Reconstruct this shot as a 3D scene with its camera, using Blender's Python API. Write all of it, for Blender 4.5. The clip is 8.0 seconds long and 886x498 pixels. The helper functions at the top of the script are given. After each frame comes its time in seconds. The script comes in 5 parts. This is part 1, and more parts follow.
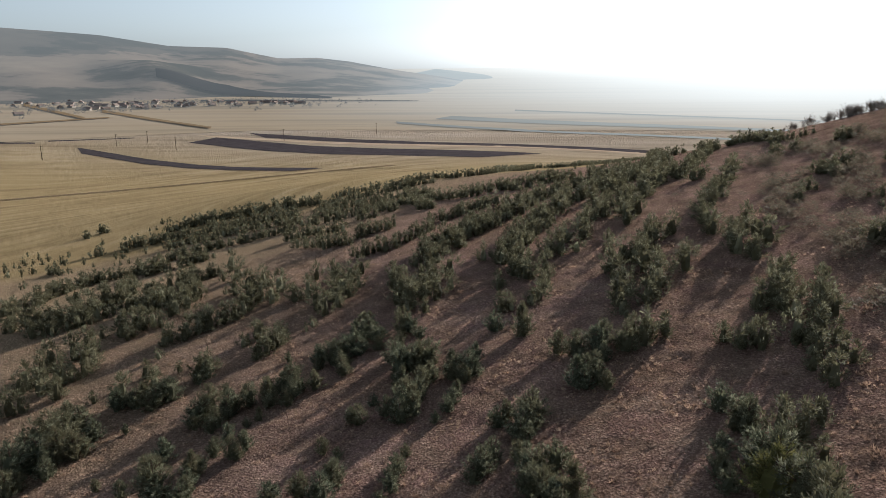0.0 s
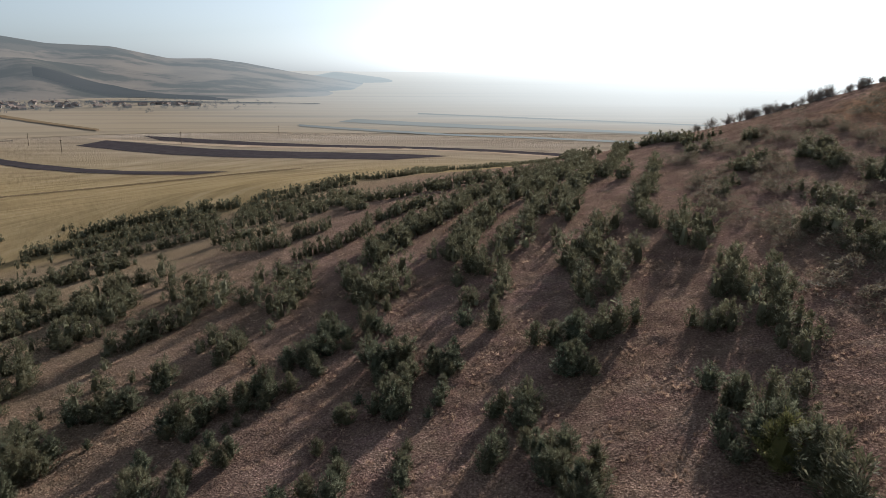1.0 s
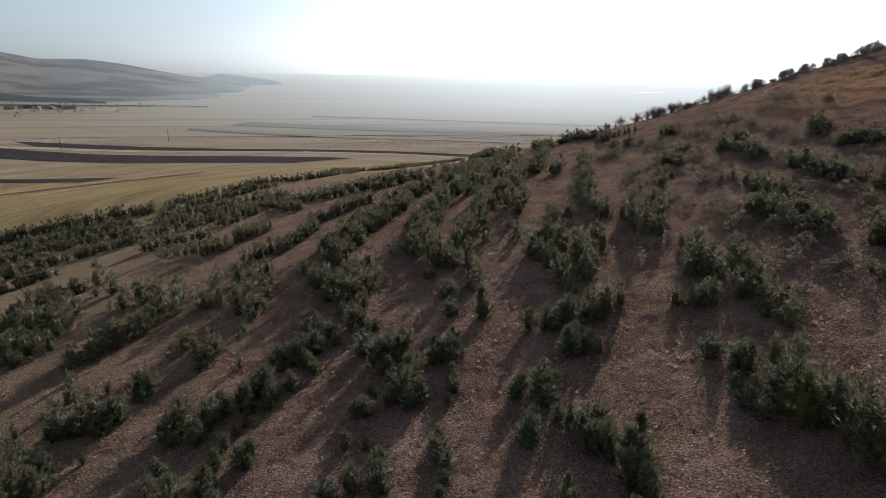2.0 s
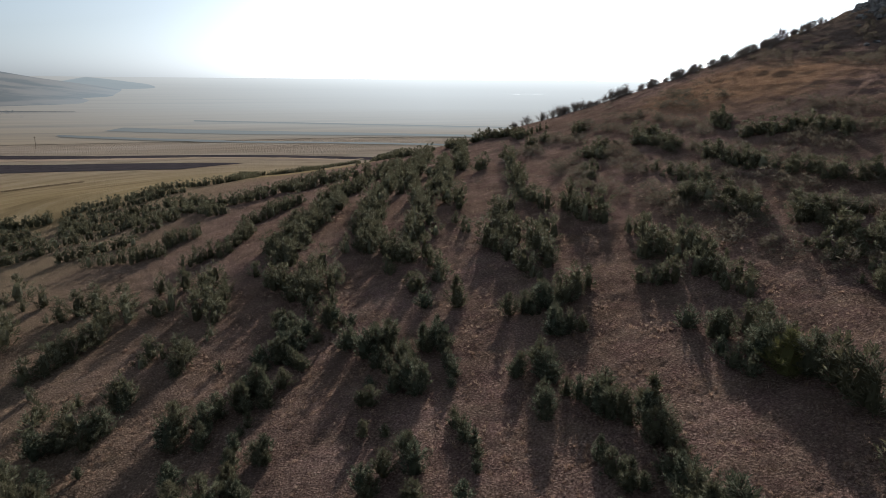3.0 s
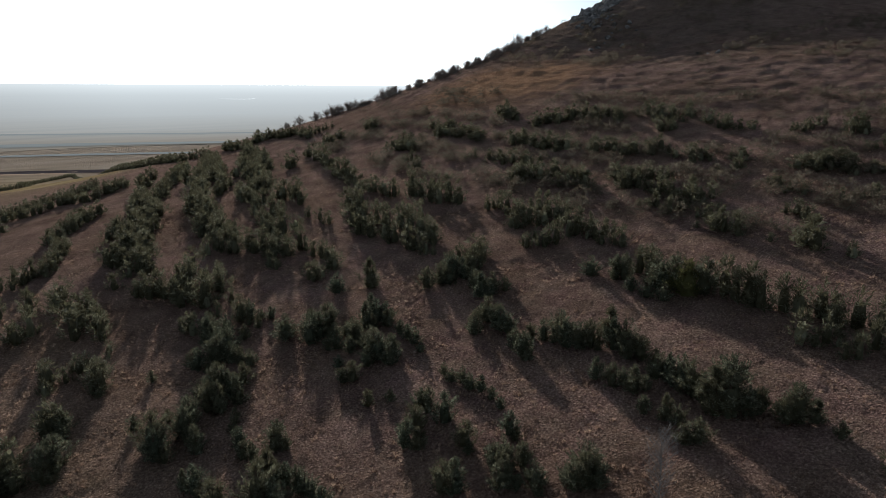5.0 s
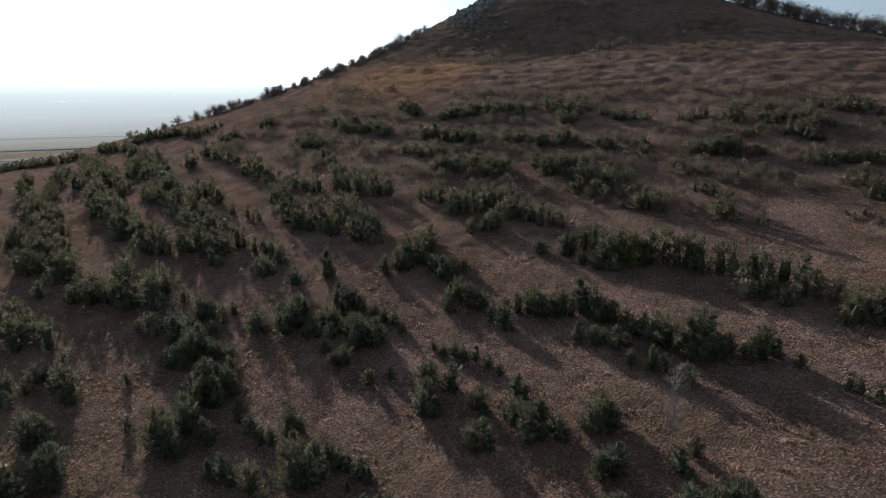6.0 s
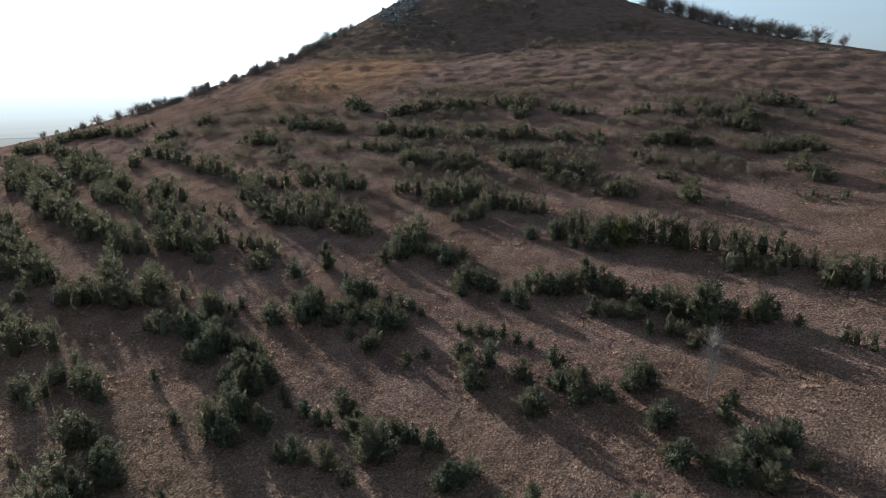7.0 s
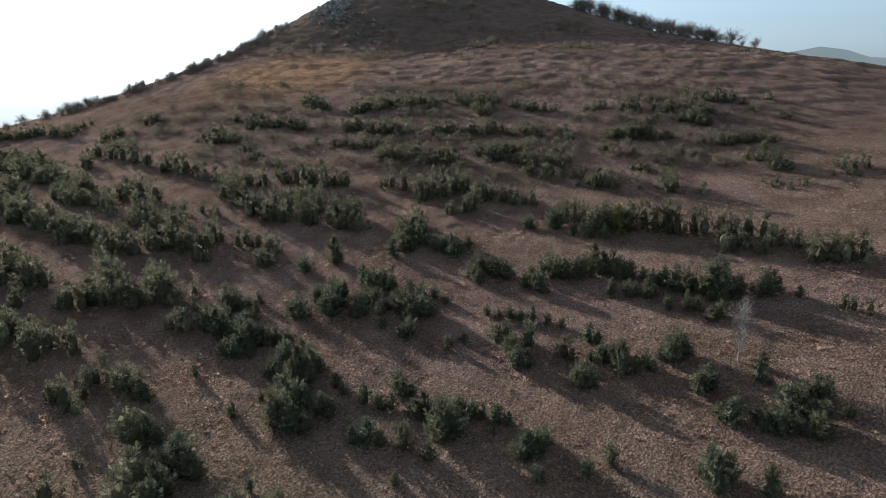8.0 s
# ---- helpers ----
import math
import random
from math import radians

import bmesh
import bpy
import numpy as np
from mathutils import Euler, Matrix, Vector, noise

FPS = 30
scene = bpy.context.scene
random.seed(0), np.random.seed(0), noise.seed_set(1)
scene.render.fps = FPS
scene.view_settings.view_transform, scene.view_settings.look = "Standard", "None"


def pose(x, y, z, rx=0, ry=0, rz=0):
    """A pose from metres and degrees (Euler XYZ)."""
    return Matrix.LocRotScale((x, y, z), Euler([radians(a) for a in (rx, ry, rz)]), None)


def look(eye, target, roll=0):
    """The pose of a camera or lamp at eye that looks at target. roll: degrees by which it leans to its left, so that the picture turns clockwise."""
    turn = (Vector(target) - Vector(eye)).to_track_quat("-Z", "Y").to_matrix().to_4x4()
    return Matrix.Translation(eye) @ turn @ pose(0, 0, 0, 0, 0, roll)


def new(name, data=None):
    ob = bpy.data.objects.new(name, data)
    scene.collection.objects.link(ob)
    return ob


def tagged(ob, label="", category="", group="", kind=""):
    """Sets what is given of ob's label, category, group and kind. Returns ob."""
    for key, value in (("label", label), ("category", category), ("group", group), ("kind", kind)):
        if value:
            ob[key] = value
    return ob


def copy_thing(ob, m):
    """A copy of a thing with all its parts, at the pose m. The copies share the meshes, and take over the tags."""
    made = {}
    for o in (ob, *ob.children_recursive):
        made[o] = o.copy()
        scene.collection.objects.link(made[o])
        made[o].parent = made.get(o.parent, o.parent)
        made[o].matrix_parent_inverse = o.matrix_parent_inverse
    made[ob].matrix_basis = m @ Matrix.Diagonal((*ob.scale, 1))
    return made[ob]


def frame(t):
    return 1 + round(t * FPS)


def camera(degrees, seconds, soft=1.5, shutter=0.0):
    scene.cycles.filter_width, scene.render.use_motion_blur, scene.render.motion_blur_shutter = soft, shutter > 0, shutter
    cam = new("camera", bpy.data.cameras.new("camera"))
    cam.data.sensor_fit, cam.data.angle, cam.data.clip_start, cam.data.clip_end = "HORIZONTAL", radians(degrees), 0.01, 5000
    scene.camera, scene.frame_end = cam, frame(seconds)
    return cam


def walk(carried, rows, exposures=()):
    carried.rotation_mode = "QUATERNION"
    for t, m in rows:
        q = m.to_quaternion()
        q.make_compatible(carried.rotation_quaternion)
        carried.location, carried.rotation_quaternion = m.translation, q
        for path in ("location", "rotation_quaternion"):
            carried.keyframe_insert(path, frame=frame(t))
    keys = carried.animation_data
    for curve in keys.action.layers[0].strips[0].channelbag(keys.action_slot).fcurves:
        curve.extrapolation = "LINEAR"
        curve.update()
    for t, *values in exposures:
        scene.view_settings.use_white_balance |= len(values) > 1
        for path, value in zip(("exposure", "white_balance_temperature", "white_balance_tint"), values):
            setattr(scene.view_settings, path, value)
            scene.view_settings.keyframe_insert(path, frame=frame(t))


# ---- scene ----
cam = camera(65.5, 8.0, soft=0.6)
METRES, EYE, TILT, LEAN, TURN = 60.0, 62.0, -14.7, 0.37, 0.0
ROWS = [
    (0.0, 0.0, 0.0, 0.0, 0.0, 0.0, -0.0),
    (0.5, -0.0384, 0.0019, -0.0041, -4.04, 0.12, 0.61),
    (1.0, -0.0859, 0.0051, -0.0087, -8.09, 0.2, 1.28),
    (1.5, -0.1453, 0.0105, -0.0132, -12.44, 0.16, 2.24),
    (3.0, -0.3162, 0.034, -0.0224, -25.88, -0.44, 5.7),
    (3.5, -0.3748, 0.0495, -0.0222, -31.34, -0.97, 7.0),
    (4.0, -0.4369, 0.0711, -0.0212, -37.2, -1.65, 8.28),
    (4.5, -0.498, 0.0993, -0.019, -42.87, -2.46, 9.46),
    (5.0, -0.5551, 0.1308, -0.0164, -48.78, -3.41, 10.66),
    (6.5, -0.7167, 0.2642, 0.0021, -65.41, -6.87, 13.21),
    (7.0, -0.76, 0.3178, 0.0126, -68.97, -7.71, 13.55),
    (7.5, -0.7992, 0.3754, 0.0247, -72.65, -8.62, 13.84),
    (8.0, -0.8337, 0.4355, 0.0379, -76.5, -9.54, 14.11),
]
walk(cam, [(t, pose(0, 0, EYE, TILT, LEAN, TURN) @ pose(METRES * x, METRES * y, METRES * z, 90 + pitch, roll, yaw)) for t, x, y, z, yaw, pitch, roll in ROWS],
     exposures=[(0.0, 0.76, 6400, 10), (1.5, 0.48, 6300, 10), (3.5, 0.05, 6200, 10), (5.0, -0.08, 6150, 9), (6.5, 0.46, 5900, 6), (8.0, 0.84, 5850, 4)])

# ---- world, sun ----
SUN_AZ, SUN_EL = 36.3, 15.8          # degrees clockwise from +y, degrees up
world = bpy.data.worlds.new("sky")
scene.world = world
world.use_nodes = True
wn = world.node_tree.nodes
sky = wn.new("ShaderNodeTexSky")
sky.sky_type = "NISHITA"
sky.sun_disc = False
sky.sun_elevation, sky.sun_rotation = radians(SUN_EL), radians(SUN_AZ)
sky.air_density, sky.dust_density, sky.ozone_density = 1.0, 1.6, 3.0
thin = wn.new("ShaderNodeHueSaturation")       # thin white haze over the whole sky
thin.inputs["Saturation"].default_value = 0.28
world.node_tree.links.new(sky.outputs[0], thin.inputs["Color"])
cool = wn.new("ShaderNodeMix")
cool.data_type, cool.blend_type = "RGBA", "MULTIPLY"
cool.inputs[0].default_value = 1.0
cool.inputs[7].default_value = (0.88, 1.0, 1.12, 1)
world.node_tree.links.new(thin.outputs[0], cool.inputs[6])
world.node_tree.links.new(cool.outputs[2], wn["Background"].inputs[0])
wn["Background"].inputs[1].default_value = 0.084
haze = wn.new("ShaderNodeBackground")           # even white haze
haze.inputs[0].default_value, haze.inputs[1].default_value = (0.9, 1.0, 1.08, 1), 0.045
both = wn.new("ShaderNodeAddShader")
world.node_tree.links.new(wn["Background"].outputs[0], both.inputs[0])
world.node_tree.links.new(haze.outputs[0], both.inputs[1])
world.node_tree.links.new(both.outputs[0], wn["World Output"].inputs[0])
sun = new("sun", bpy.data.lights.new("sun", "SUN"))
sun.data.energy, sun.data.angle, sun.data.color = 5.0, radians(0.6), (1.0, 0.92, 0.84)
a, e = radians(SUN_AZ), radians(SUN_EL)
sun.matrix_world = look((400 * math.sin(a) * math.cos(e), 400 * math.cos(a) * math.cos(e), 400 * math.sin(e)), (0, 0, 0))


# ---- materials ----
def material(name, rough=0.9, gloss=0.0):
    m = bpy.data.materials.new(name)
    m.use_nodes = True
    b = m.node_tree.nodes["Principled BSDF"]
    b.inputs["Roughness"].default_value = rough
    b.inputs["Specular IOR Level"].default_value = gloss
    return m, m.node_tree.nodes, m.node_tree.links, b


def noise_at(n, l, co, scale, detail=4.0, rough=0.6):
    t = n.new("ShaderNodeTexNoise")
    t.inputs["Scale"].default_value, t.inputs["Detail"].default_value, t.inputs["Roughness"].default_value = scale, detail, rough
    l.new(co, t.inputs["Vector"])
    return t.outputs[0]


def ramp(n, l, fac, *stops):
    r = n.new("ShaderNodeValToRGB")
    while len(r.color_ramp.elements) < len(stops):
        r.color_ramp.elements.new(0.5)
    for el, (p, c) in zip(r.color_ramp.elements, stops):
        el.position, el.color = p, (*c, 1) if not isinstance(c, (int, float)) else (c, c, c, 1)
    l.new(fac, r.inputs[0])
    return r.outputs[0]


def mixed(n, l, fac, c1, c2, mode="MIX"):
    m = n.new("ShaderNodeMix")
    m.data_type, m.blend_type = "RGBA", mode
    for sock, v in ((m.inputs[0], fac), (m.inputs[6], c1), (m.inputs[7], c2)):
        if isinstance(v, (int, float)):
            sock.default_value = v
        elif isinstance(v, tuple):
            sock.default_value = (*v, 1)
        else:
            l.new(v, sock)
    return m.outputs[2]


def calc(n, l, op, v1, v2=0.0, v3=0.0):
    m = n.new("ShaderNodeMath")
    m.operation = op
    for sock, v in zip(m.inputs, (v1, v2, v3)):
        if isinstance(v, (int, float)):
            sock.default_value = v
        else:
            l.new(v, sock)
    return m.outputs[0]


def spot(n):
    return n.new("ShaderNodeNewGeometry").outputs["Position"]


def bumped(n, l, b, height, strength, distance):
    t = n.new("ShaderNodeBump")
    t.inputs["Strength"].default_value, t.inputs["Distance"].default_value = strength, distance
    l.new(height, t.inputs["Height"])
    l.new(t.outputs[0], b.inputs["Normal"])


# dry hillside turf: straw, russet and bare earth at two scales; stubble beyond the plantation's lower edge
M_GROUND, n, l, b = material("dry_turf")
co = spot(n)
sep = n.new("ShaderNodeSeparateXYZ")
l.new(co, sep.inputs[0])
big, mid, fine = noise_at(n, l, co, 0.05, 3), noise_at(n, l, co, 0.45, 4), noise_at(n, l, co, 7.0, 4, 0.8)
turf = ramp(n, l, fine, (0.32, (0.15, 0.101, 0.081)), (0.5, (0.315, 0.213, 0.164)), (0.65, (0.58, 0.42, 0.325)))
red = ramp(n, l, fine, (0.32, (0.135, 0.083, 0.075)), (0.5, (0.28, 0.172, 0.148)), (0.65, (0.51, 0.342, 0.288)))
hill = mixed(n, l, ramp(n, l, mid, (0.35, 0.0), (0.65, 1.0)), turf, red)
hill = mixed(n, l, 0.8, hill, ramp(n, l, noise_at(n, l, co, 0.28, 5, 0.62), (0.34, 0.62), (0.62, 1.28)), "MULTIPLY")
hill = mixed(n, l, ramp(n, l, big, (0.35, 0.0), (0.7, 0.4)), hill, (0.21, 0.135, 0.0767))
low = calc(n, l, "ADD", calc(n, l, "MULTIPLY", calc(n, l, "SUBTRACT", 40.5, sep.outputs[2]), 0.16), calc(n, l, "MULTIPLY", calc(n, l, "SUBTRACT", mid, 0.5), 1.2))
straw = ramp(n, l, fine, (0.32, (0.175, 0.13, 0.082)), (0.5, (0.35, 0.26, 0.162)), (0.65, (0.60, 0.455, 0.30)))     # paler straw on the lower slope
hill = mixed(n, l, ramp(n, l, low, (0.1, 0.0), (0.9, 0.8)), hill, straw)
tuss = n.new("ShaderNodeTexVoronoi")            # tussocks with dark gaps between
tuss.inputs["Scale"].default_value = 5.5
bend = n.new("ShaderNodeTexNoise")
bend.inputs["Scale"].default_value, bend.inputs["Detail"].default_value = 3.0, 3.0
l.new(co, bend.inputs["Vector"])
l.new(mixed(n, l, 0.22, co, bend.outputs["Color"], "ADD"), tuss.inputs["Vector"])
gaps = ramp(n, l, tuss.outputs["Distance"], (0.12, 1.12), (0.6, 0.5))
hill = mixed(n, l, 0.62, hill, gaps, "MULTIPLY")
streak = n.new("ShaderNodeMapping")
streak.inputs["Rotation"].default_value = (0, 0, radians(24))
streak.inputs["Scale"].default_value = (0.0035, 0.035, 1)
l.new(co, streak.inputs[0])
lines_ = noise_at(n, l, streak.outputs[0], 1.0, 5, 0.65)
stubble = ramp(n, l, lines_, (0.3, (0.24, 0.175, 0.092)), (0.5, (0.33, 0.245, 0.132)), (0.72, (0.42, 0.32, 0.19)))
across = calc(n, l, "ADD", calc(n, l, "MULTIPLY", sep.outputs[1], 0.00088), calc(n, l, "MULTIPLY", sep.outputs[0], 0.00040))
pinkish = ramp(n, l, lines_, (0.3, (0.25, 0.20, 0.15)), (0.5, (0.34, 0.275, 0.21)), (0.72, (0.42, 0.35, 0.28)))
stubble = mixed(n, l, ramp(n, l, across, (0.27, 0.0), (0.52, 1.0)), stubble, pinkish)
edge = calc(n, l, "ADD", calc(n, l, "MULTIPLY", sep.outputs[1], 0.80), calc(n, l, "MULTIPLY", sep.outputs[0], -0.60))
edge = calc(n, l, "ADD", edge, calc(n, l, "MULTIPLY", mid, 10.0))
edge = ramp(n, l, calc(n, l, "MULTIPLY", calc(n, l, "SUBTRACT", edge, 140.0), 0.04), (0.0, 0.0), (0.5, 1.0))
# golden grass on the shoulder, its colour brightened to paint in the low sun
off = n.new("ShaderNodeVectorMath")
off.operation = "DISTANCE"
l.new(co, off.inputs[0])
off.inputs[1].default_value = (86, 90, 60)
sunlit_gold = calc(n, l, "ADD", calc(n, l, "MULTIPLY", off.outputs["Value"], 0.03), calc(n, l, "MULTIPLY", mid, 0.5))
hill = mixed(n, l, ramp(n, l, sunlit_gold, (0.55, 0.92), (0.95, 0.0)), hill, ramp(n, l, fine, (0.35, (0.12, 0.066, 0.04)), (0.5, (0.38, 0.215, 0.125)), (0.62, (0.66, 0.41, 0.25))))
# dark heath, its colour also carrying painted shade on the summit's lap
heath_shade = calc(n, l, "ADD", calc(n, l, "MULTIPLY", calc(n, l, "SUBTRACT", sep.outputs[2], 58.0), 0.06), calc(n, l, "MULTIPLY", calc(n, l, "SUBTRACT", noise_at(n, l, co, 0.13, 5, 0.7), 0.5), 2.6))
lap = ramp(n, l, calc(n, l, "MULTIPLY", calc(n, l, "SUBTRACT", sep.outputs[1], 18.0), 0.022), (0.0, 0.0), (1.0, 1.0))
hill = mixed(n, l, calc(n, l, "MULTIPLY", lap, ramp(n, l, heath_shade, (0.25, 0.0), (0.75, 0.55))), hill, ramp(n, l, fine, (0.35, (0.055, 0.048, 0.04)), (0.65, (0.22, 0.18, 0.145))))
flat_ = n.new("ShaderNodeMapping")                # wind-laid ripples of grass along the contour
flat_.inputs["Scale"].default_value = (0.55, 0.55, 2.8)
l.new(co, flat_.inputs[0])
laid = noise_at(n, l, flat_.outputs[0], 1.0, 3, 0.6)
high = ramp(n, l, calc(n, l, "MULTIPLY", calc(n, l, "SUBTRACT", sep.outputs[2], 48.0), 0.08), (0.0, 0.0), (0.8, 0.5))
hill = mixed(n, l, high, hill, ramp(n, l, laid, (0.36, 0.72), (0.62, 1.35)), "MULTIPLY")
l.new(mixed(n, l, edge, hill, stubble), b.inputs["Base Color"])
bumped(n, l, b, calc(n, l, "ADD", calc(n, l, "MULTIPLY", fine, 0.6), calc(n, l, "ADD", calc(n, l, "MULTIPLY", gaps, 0.5), calc(n, l, "MULTIPLY", calc(n, l, "MULTIPLY", laid, high), 1.2))), 1.0, 0.65)

M_PLOUGH, n, l, b = material("ploughed_earth")
co = spot(n)
l.new(ramp(n, l, noise_at(n, l, co, 0.12, 6, 0.7), (0.3, (0.040, 0.034, 0.036)), (0.7, (0.075, 0.064, 0.066))), b.inputs["Base Color"])
bumped(n, l, b, noise_at(n, l, co, 0.8, 4), 1.0, 0.4)

M_TRACK, n, l, b = material("earth_track")
co = spot(n)
l.new(ramp(n, l, noise_at(n, l, co, 0.3, 5, 0.7), (0.3, (0.15, 0.105, 0.065)), (0.7, (0.25, 0.18, 0.11))), b.inputs["Base Color"])

M_PALE, n, l, b = material("pale_stubble")
co = spot(n)
l.new(ramp(n, l, noise_at(n, l, co, 0.06, 6, 0.7), (0.3, (0.34, 0.25, 0.17)), (0.7, (0.47, 0.36, 0.26))), b.inputs["Base Color"])


def needles(name, dark, light, tip):
    m, n, l, b = material(name, 0.75)
    info = n.new("ShaderNodeObjectInfo").outputs["Random"]
    geo = n.new("ShaderNodeNewGeometry")
    c = ramp(n, l, geo.outputs["Random Per Island"], (0.0, dark), (0.68, light), (1.0, tip))
    c = mixed(n, l, calc(n, l, "MULTIPLY", info, 0.55), c, (light[0] * 1.3, light[1] * 0.95, light[2] * 0.8))
    l.new(c, b.inputs["Base Color"])
    b.inputs["Specular IOR Level"].default_value = 0.12
    tr = n.new("ShaderNodeBsdfTranslucent")
    l.new(c, tr.inputs[0])
    ms = n.new("ShaderNodeMixShader")
    ms.inputs[0].default_value = 0.42
    l.new(b.outputs[0], ms.inputs[1])
    l.new(tr.outputs[0], ms.inputs[2])
    l.new(ms.outputs[0], n["Material Output"].inputs[0])
    return m


M_NEEDLE = needles("pine_needles", (0.036, 0.043, 0.028), (0.098, 0.109, 0.070), (0.36, 0.37, 0.255))
M_YELLOW = needles("yellowing_needles", (0.05, 0.06, 0.02), (0.13, 0.13, 0.05), (0.25, 0.23, 0.10))
M_BARK, n, l, b = material("bark")
l.new(ramp(n, l, noise_at(n, l, spot(n), 9.0, 4), (0.3, (0.05, 0.035, 0.025)), (0.7, (0.14, 0.10, 0.075))), b.inputs["Base Color"])
M_GRASS, n, l, b = material("dry_grass", 0.8)
tone = ramp(n, l, noise_at(n, l, spot(n), 0.9, 3, 0.7), (0.36, (0.173, 0.113, 0.0826)), (0.5, (0.397, 0.27, 0.193)), (0.62, (0.596, 0.433, 0.309)))
tone = mixed(n, l, calc(n, l, "MULTIPLY", n.new("ShaderNodeNewGeometry").outputs["Random Per Island"], 0.35), tone, (0.259, 0.163, 0.121))
l.new(tone, b.inputs["Base Color"])
thru = n.new("ShaderNodeBsdfTranslucent")
l.new(tone, thru.inputs[0])
blend = n.new("ShaderNodeMixShader")
blend.inputs[0].default_value = 0.5
l.new(b.outputs[0], blend.inputs[1])
l.new(thru.outputs[0], blend.inputs[2])
l.new(blend.outputs[0], n["Material Output"].inputs[0])
M_ROCK, n, l, b = material("grey_rock")
co = spot(n)
crack = n.new("ShaderNodeTexVoronoi")
crack.feature = "DISTANCE_TO_EDGE"
crack.inputs["Scale"].default_value = 0.55
l.new(co, crack.inputs["Vector"])
seam = ramp(n, l, crack.outputs["Distance"], (0.0, 0.25), (0.12, 1.0))
stone = ramp(n, l, noise_at(n, l, co, 0.6, 8, 0.75), (0.34, (0.10, 0.094, 0.09)), (0.5, (0.25, 0.235, 0.22)), (0.66, (0.46, 0.44, 0.41)))
l.new(mixed(n, l, 0.65, stone, seam, "MULTIPLY"), b.inputs["Base Color"])
bumped(n, l, b, calc(n, l, "ADD", noise_at(n, l, co, 1.1, 7, 0.7), calc(n, l, "MULTIPLY", seam, 0.4)), 1.0, 1.0)

# ---- land ----
WIDE = (-0.7, 2.4, -1.1, -5.1, -1.8, 7.7, -4.5, 1.1, -4.2, -3.7, 20.4, -3.5, -15.4, 10, 1.5, -4.6, 33.2, -27.9, 14.2, 12.6, -9.9, 0.4, -11.5, 45.5, 38.9, -10.2, -3.1, 2.6, 4.6, -8.4, -9.3, 11.1, -14.3, 5.9, -1.1, -4.2, 10.4, -6.3, -8.1, 7.8, -0.4, -1.2, 1.5, -3.8, 2.9, 3.9, -2.8, -0.7, 1)
LOCAL = (1.2, -8.8, 4.4, -7.5, -2.9, 2.4, 7.5, 2.1, -12, 7.6, -3.5, 5.1, -6.5, -8.1, 5, -14.4, 2.4, -8.9, 4.6, 5.5, -9.6, 8.5, -3.3, 6, -3, -5.1, 2.7, 2.8, -7.4, -1.2, 14.9, 3.7, 6, 22.5, 7.8, -17.1)

HOLLOWS = ((116, 90, 13, 3.4), (111, 66, 14, 3.4))        # the steep lap under the summit


def land(x, y):
    """Height of the slope: broad swells every 160 m and smaller ones every 50 m on the hill."""
    x, y = np.asarray(x, float), np.asarray(y, float)
    z = np.zeros(np.broadcast(x, y).shape)
    for i, amp in enumerate(WIDE):
        z += amp * np.exp(-((x - (-320 + 160 * (i // 7))) ** 2 + (y - (-320 + 160 * (i % 7))) ** 2) / 45000.0)
    for i, amp in enumerate(LOCAL):
        z += amp * np.exp(-((x - (-50 + 50 * (i // 6))) ** 2 + (y - (-50 + 50 * (i % 6))) ** 2) / 3528.0)
    for cx, cy, wide, deep in HOLLOWS:
        z -= deep * np.exp(-((x - cx) ** 2 + (y - cy) ** 2) / (2 * wide * wide))
    r = np.clip((np.hypot(x, y) - 1300) / 3500, 0, 0.97)
    return z + 60 * r * r


def ground_z(x, y):
    return float(land(x, y))


def steps(lo, hi, fine, reach):
    """Grid lines: even between lo and hi, then ever wider out to reach."""
    c = list(np.arange(lo, hi + fine / 2, fine))
    d = fine
    up, down = [c[-1]], [c[0]]
    while up[-1] < reach:
        d *= 1.09
        up.append(up[-1] + d)
        down.append(down[-1] - d)
    return np.array(down[:0:-1] + c + up[1:])


gx, gy = steps(-62, 146, 0.8, 4800), steps(-12, 132, 0.8, 4800)
gx = np.unique(np.r_[gx[(gx < -42.3) | (gx > 34.3)], np.arange(-42, 34.1, 0.4)])       # finer where the slope lies nearest
gy = np.unique(np.r_[gy[(gy < 3.7) | (gy > 68.3)], np.arange(4, 68.1, 0.4)])
X, Y = np.meshgrid(gx, gy)
Z = land(X, Y)
near = np.clip(1.2 - np.hypot(X - 20, Y - 55) / 160, 0, 1)
rough_ = np.random.default_rng(3)
step = np.clip((Z - 50) / 8, 0.25, 1) * np.clip(1.3 - np.hypot(X - 85, Y - 50) / 140, 0, 1)
wob = 0.6 * np.sin(X * 0.11 + 1.2 * np.sin(Y * 0.07)) + 0.5 * np.sin(Y * 0.13)
Z = Z + 0.16 * step * np.abs(((Z + wob) / 1.1) % 1.0 * 2 - 1) + near * (0.055 * rough_.standard_normal(Z.shape) + 0.05 * np.sin(X * 0.7 + 1.7 * np.sin(Y * 0.31)) * np.sin(Y * 0.9))
up = np.clip((Z - 52) / 10, 0, 1) * np.clip(3.2 - np.hypot(X - 90, Y - 60) / 40, 0, 1)
swell = np.zeros(Z.shape)
for k in range(14):                              # low humps
    wave = 2.2 * 1.12 ** k
    th = rough_.uniform(0, math.pi)
    swell += 0.008 * wave * np.sin((X * math.cos(th) + Y * math.sin(th)) * 6.283 / wave + rough_.uniform(0, 6.28) + 1.5 * np.sin(0.11 * X + 0.07 * Y + k))
Z = Z + up * (swell + 0.07 * np.sin((Z * 2.4 + 0.12 * Y) * 1.6 + 2 * np.sin(0.23 * X) + 1.4 * np.sin(0.31 * Y)))
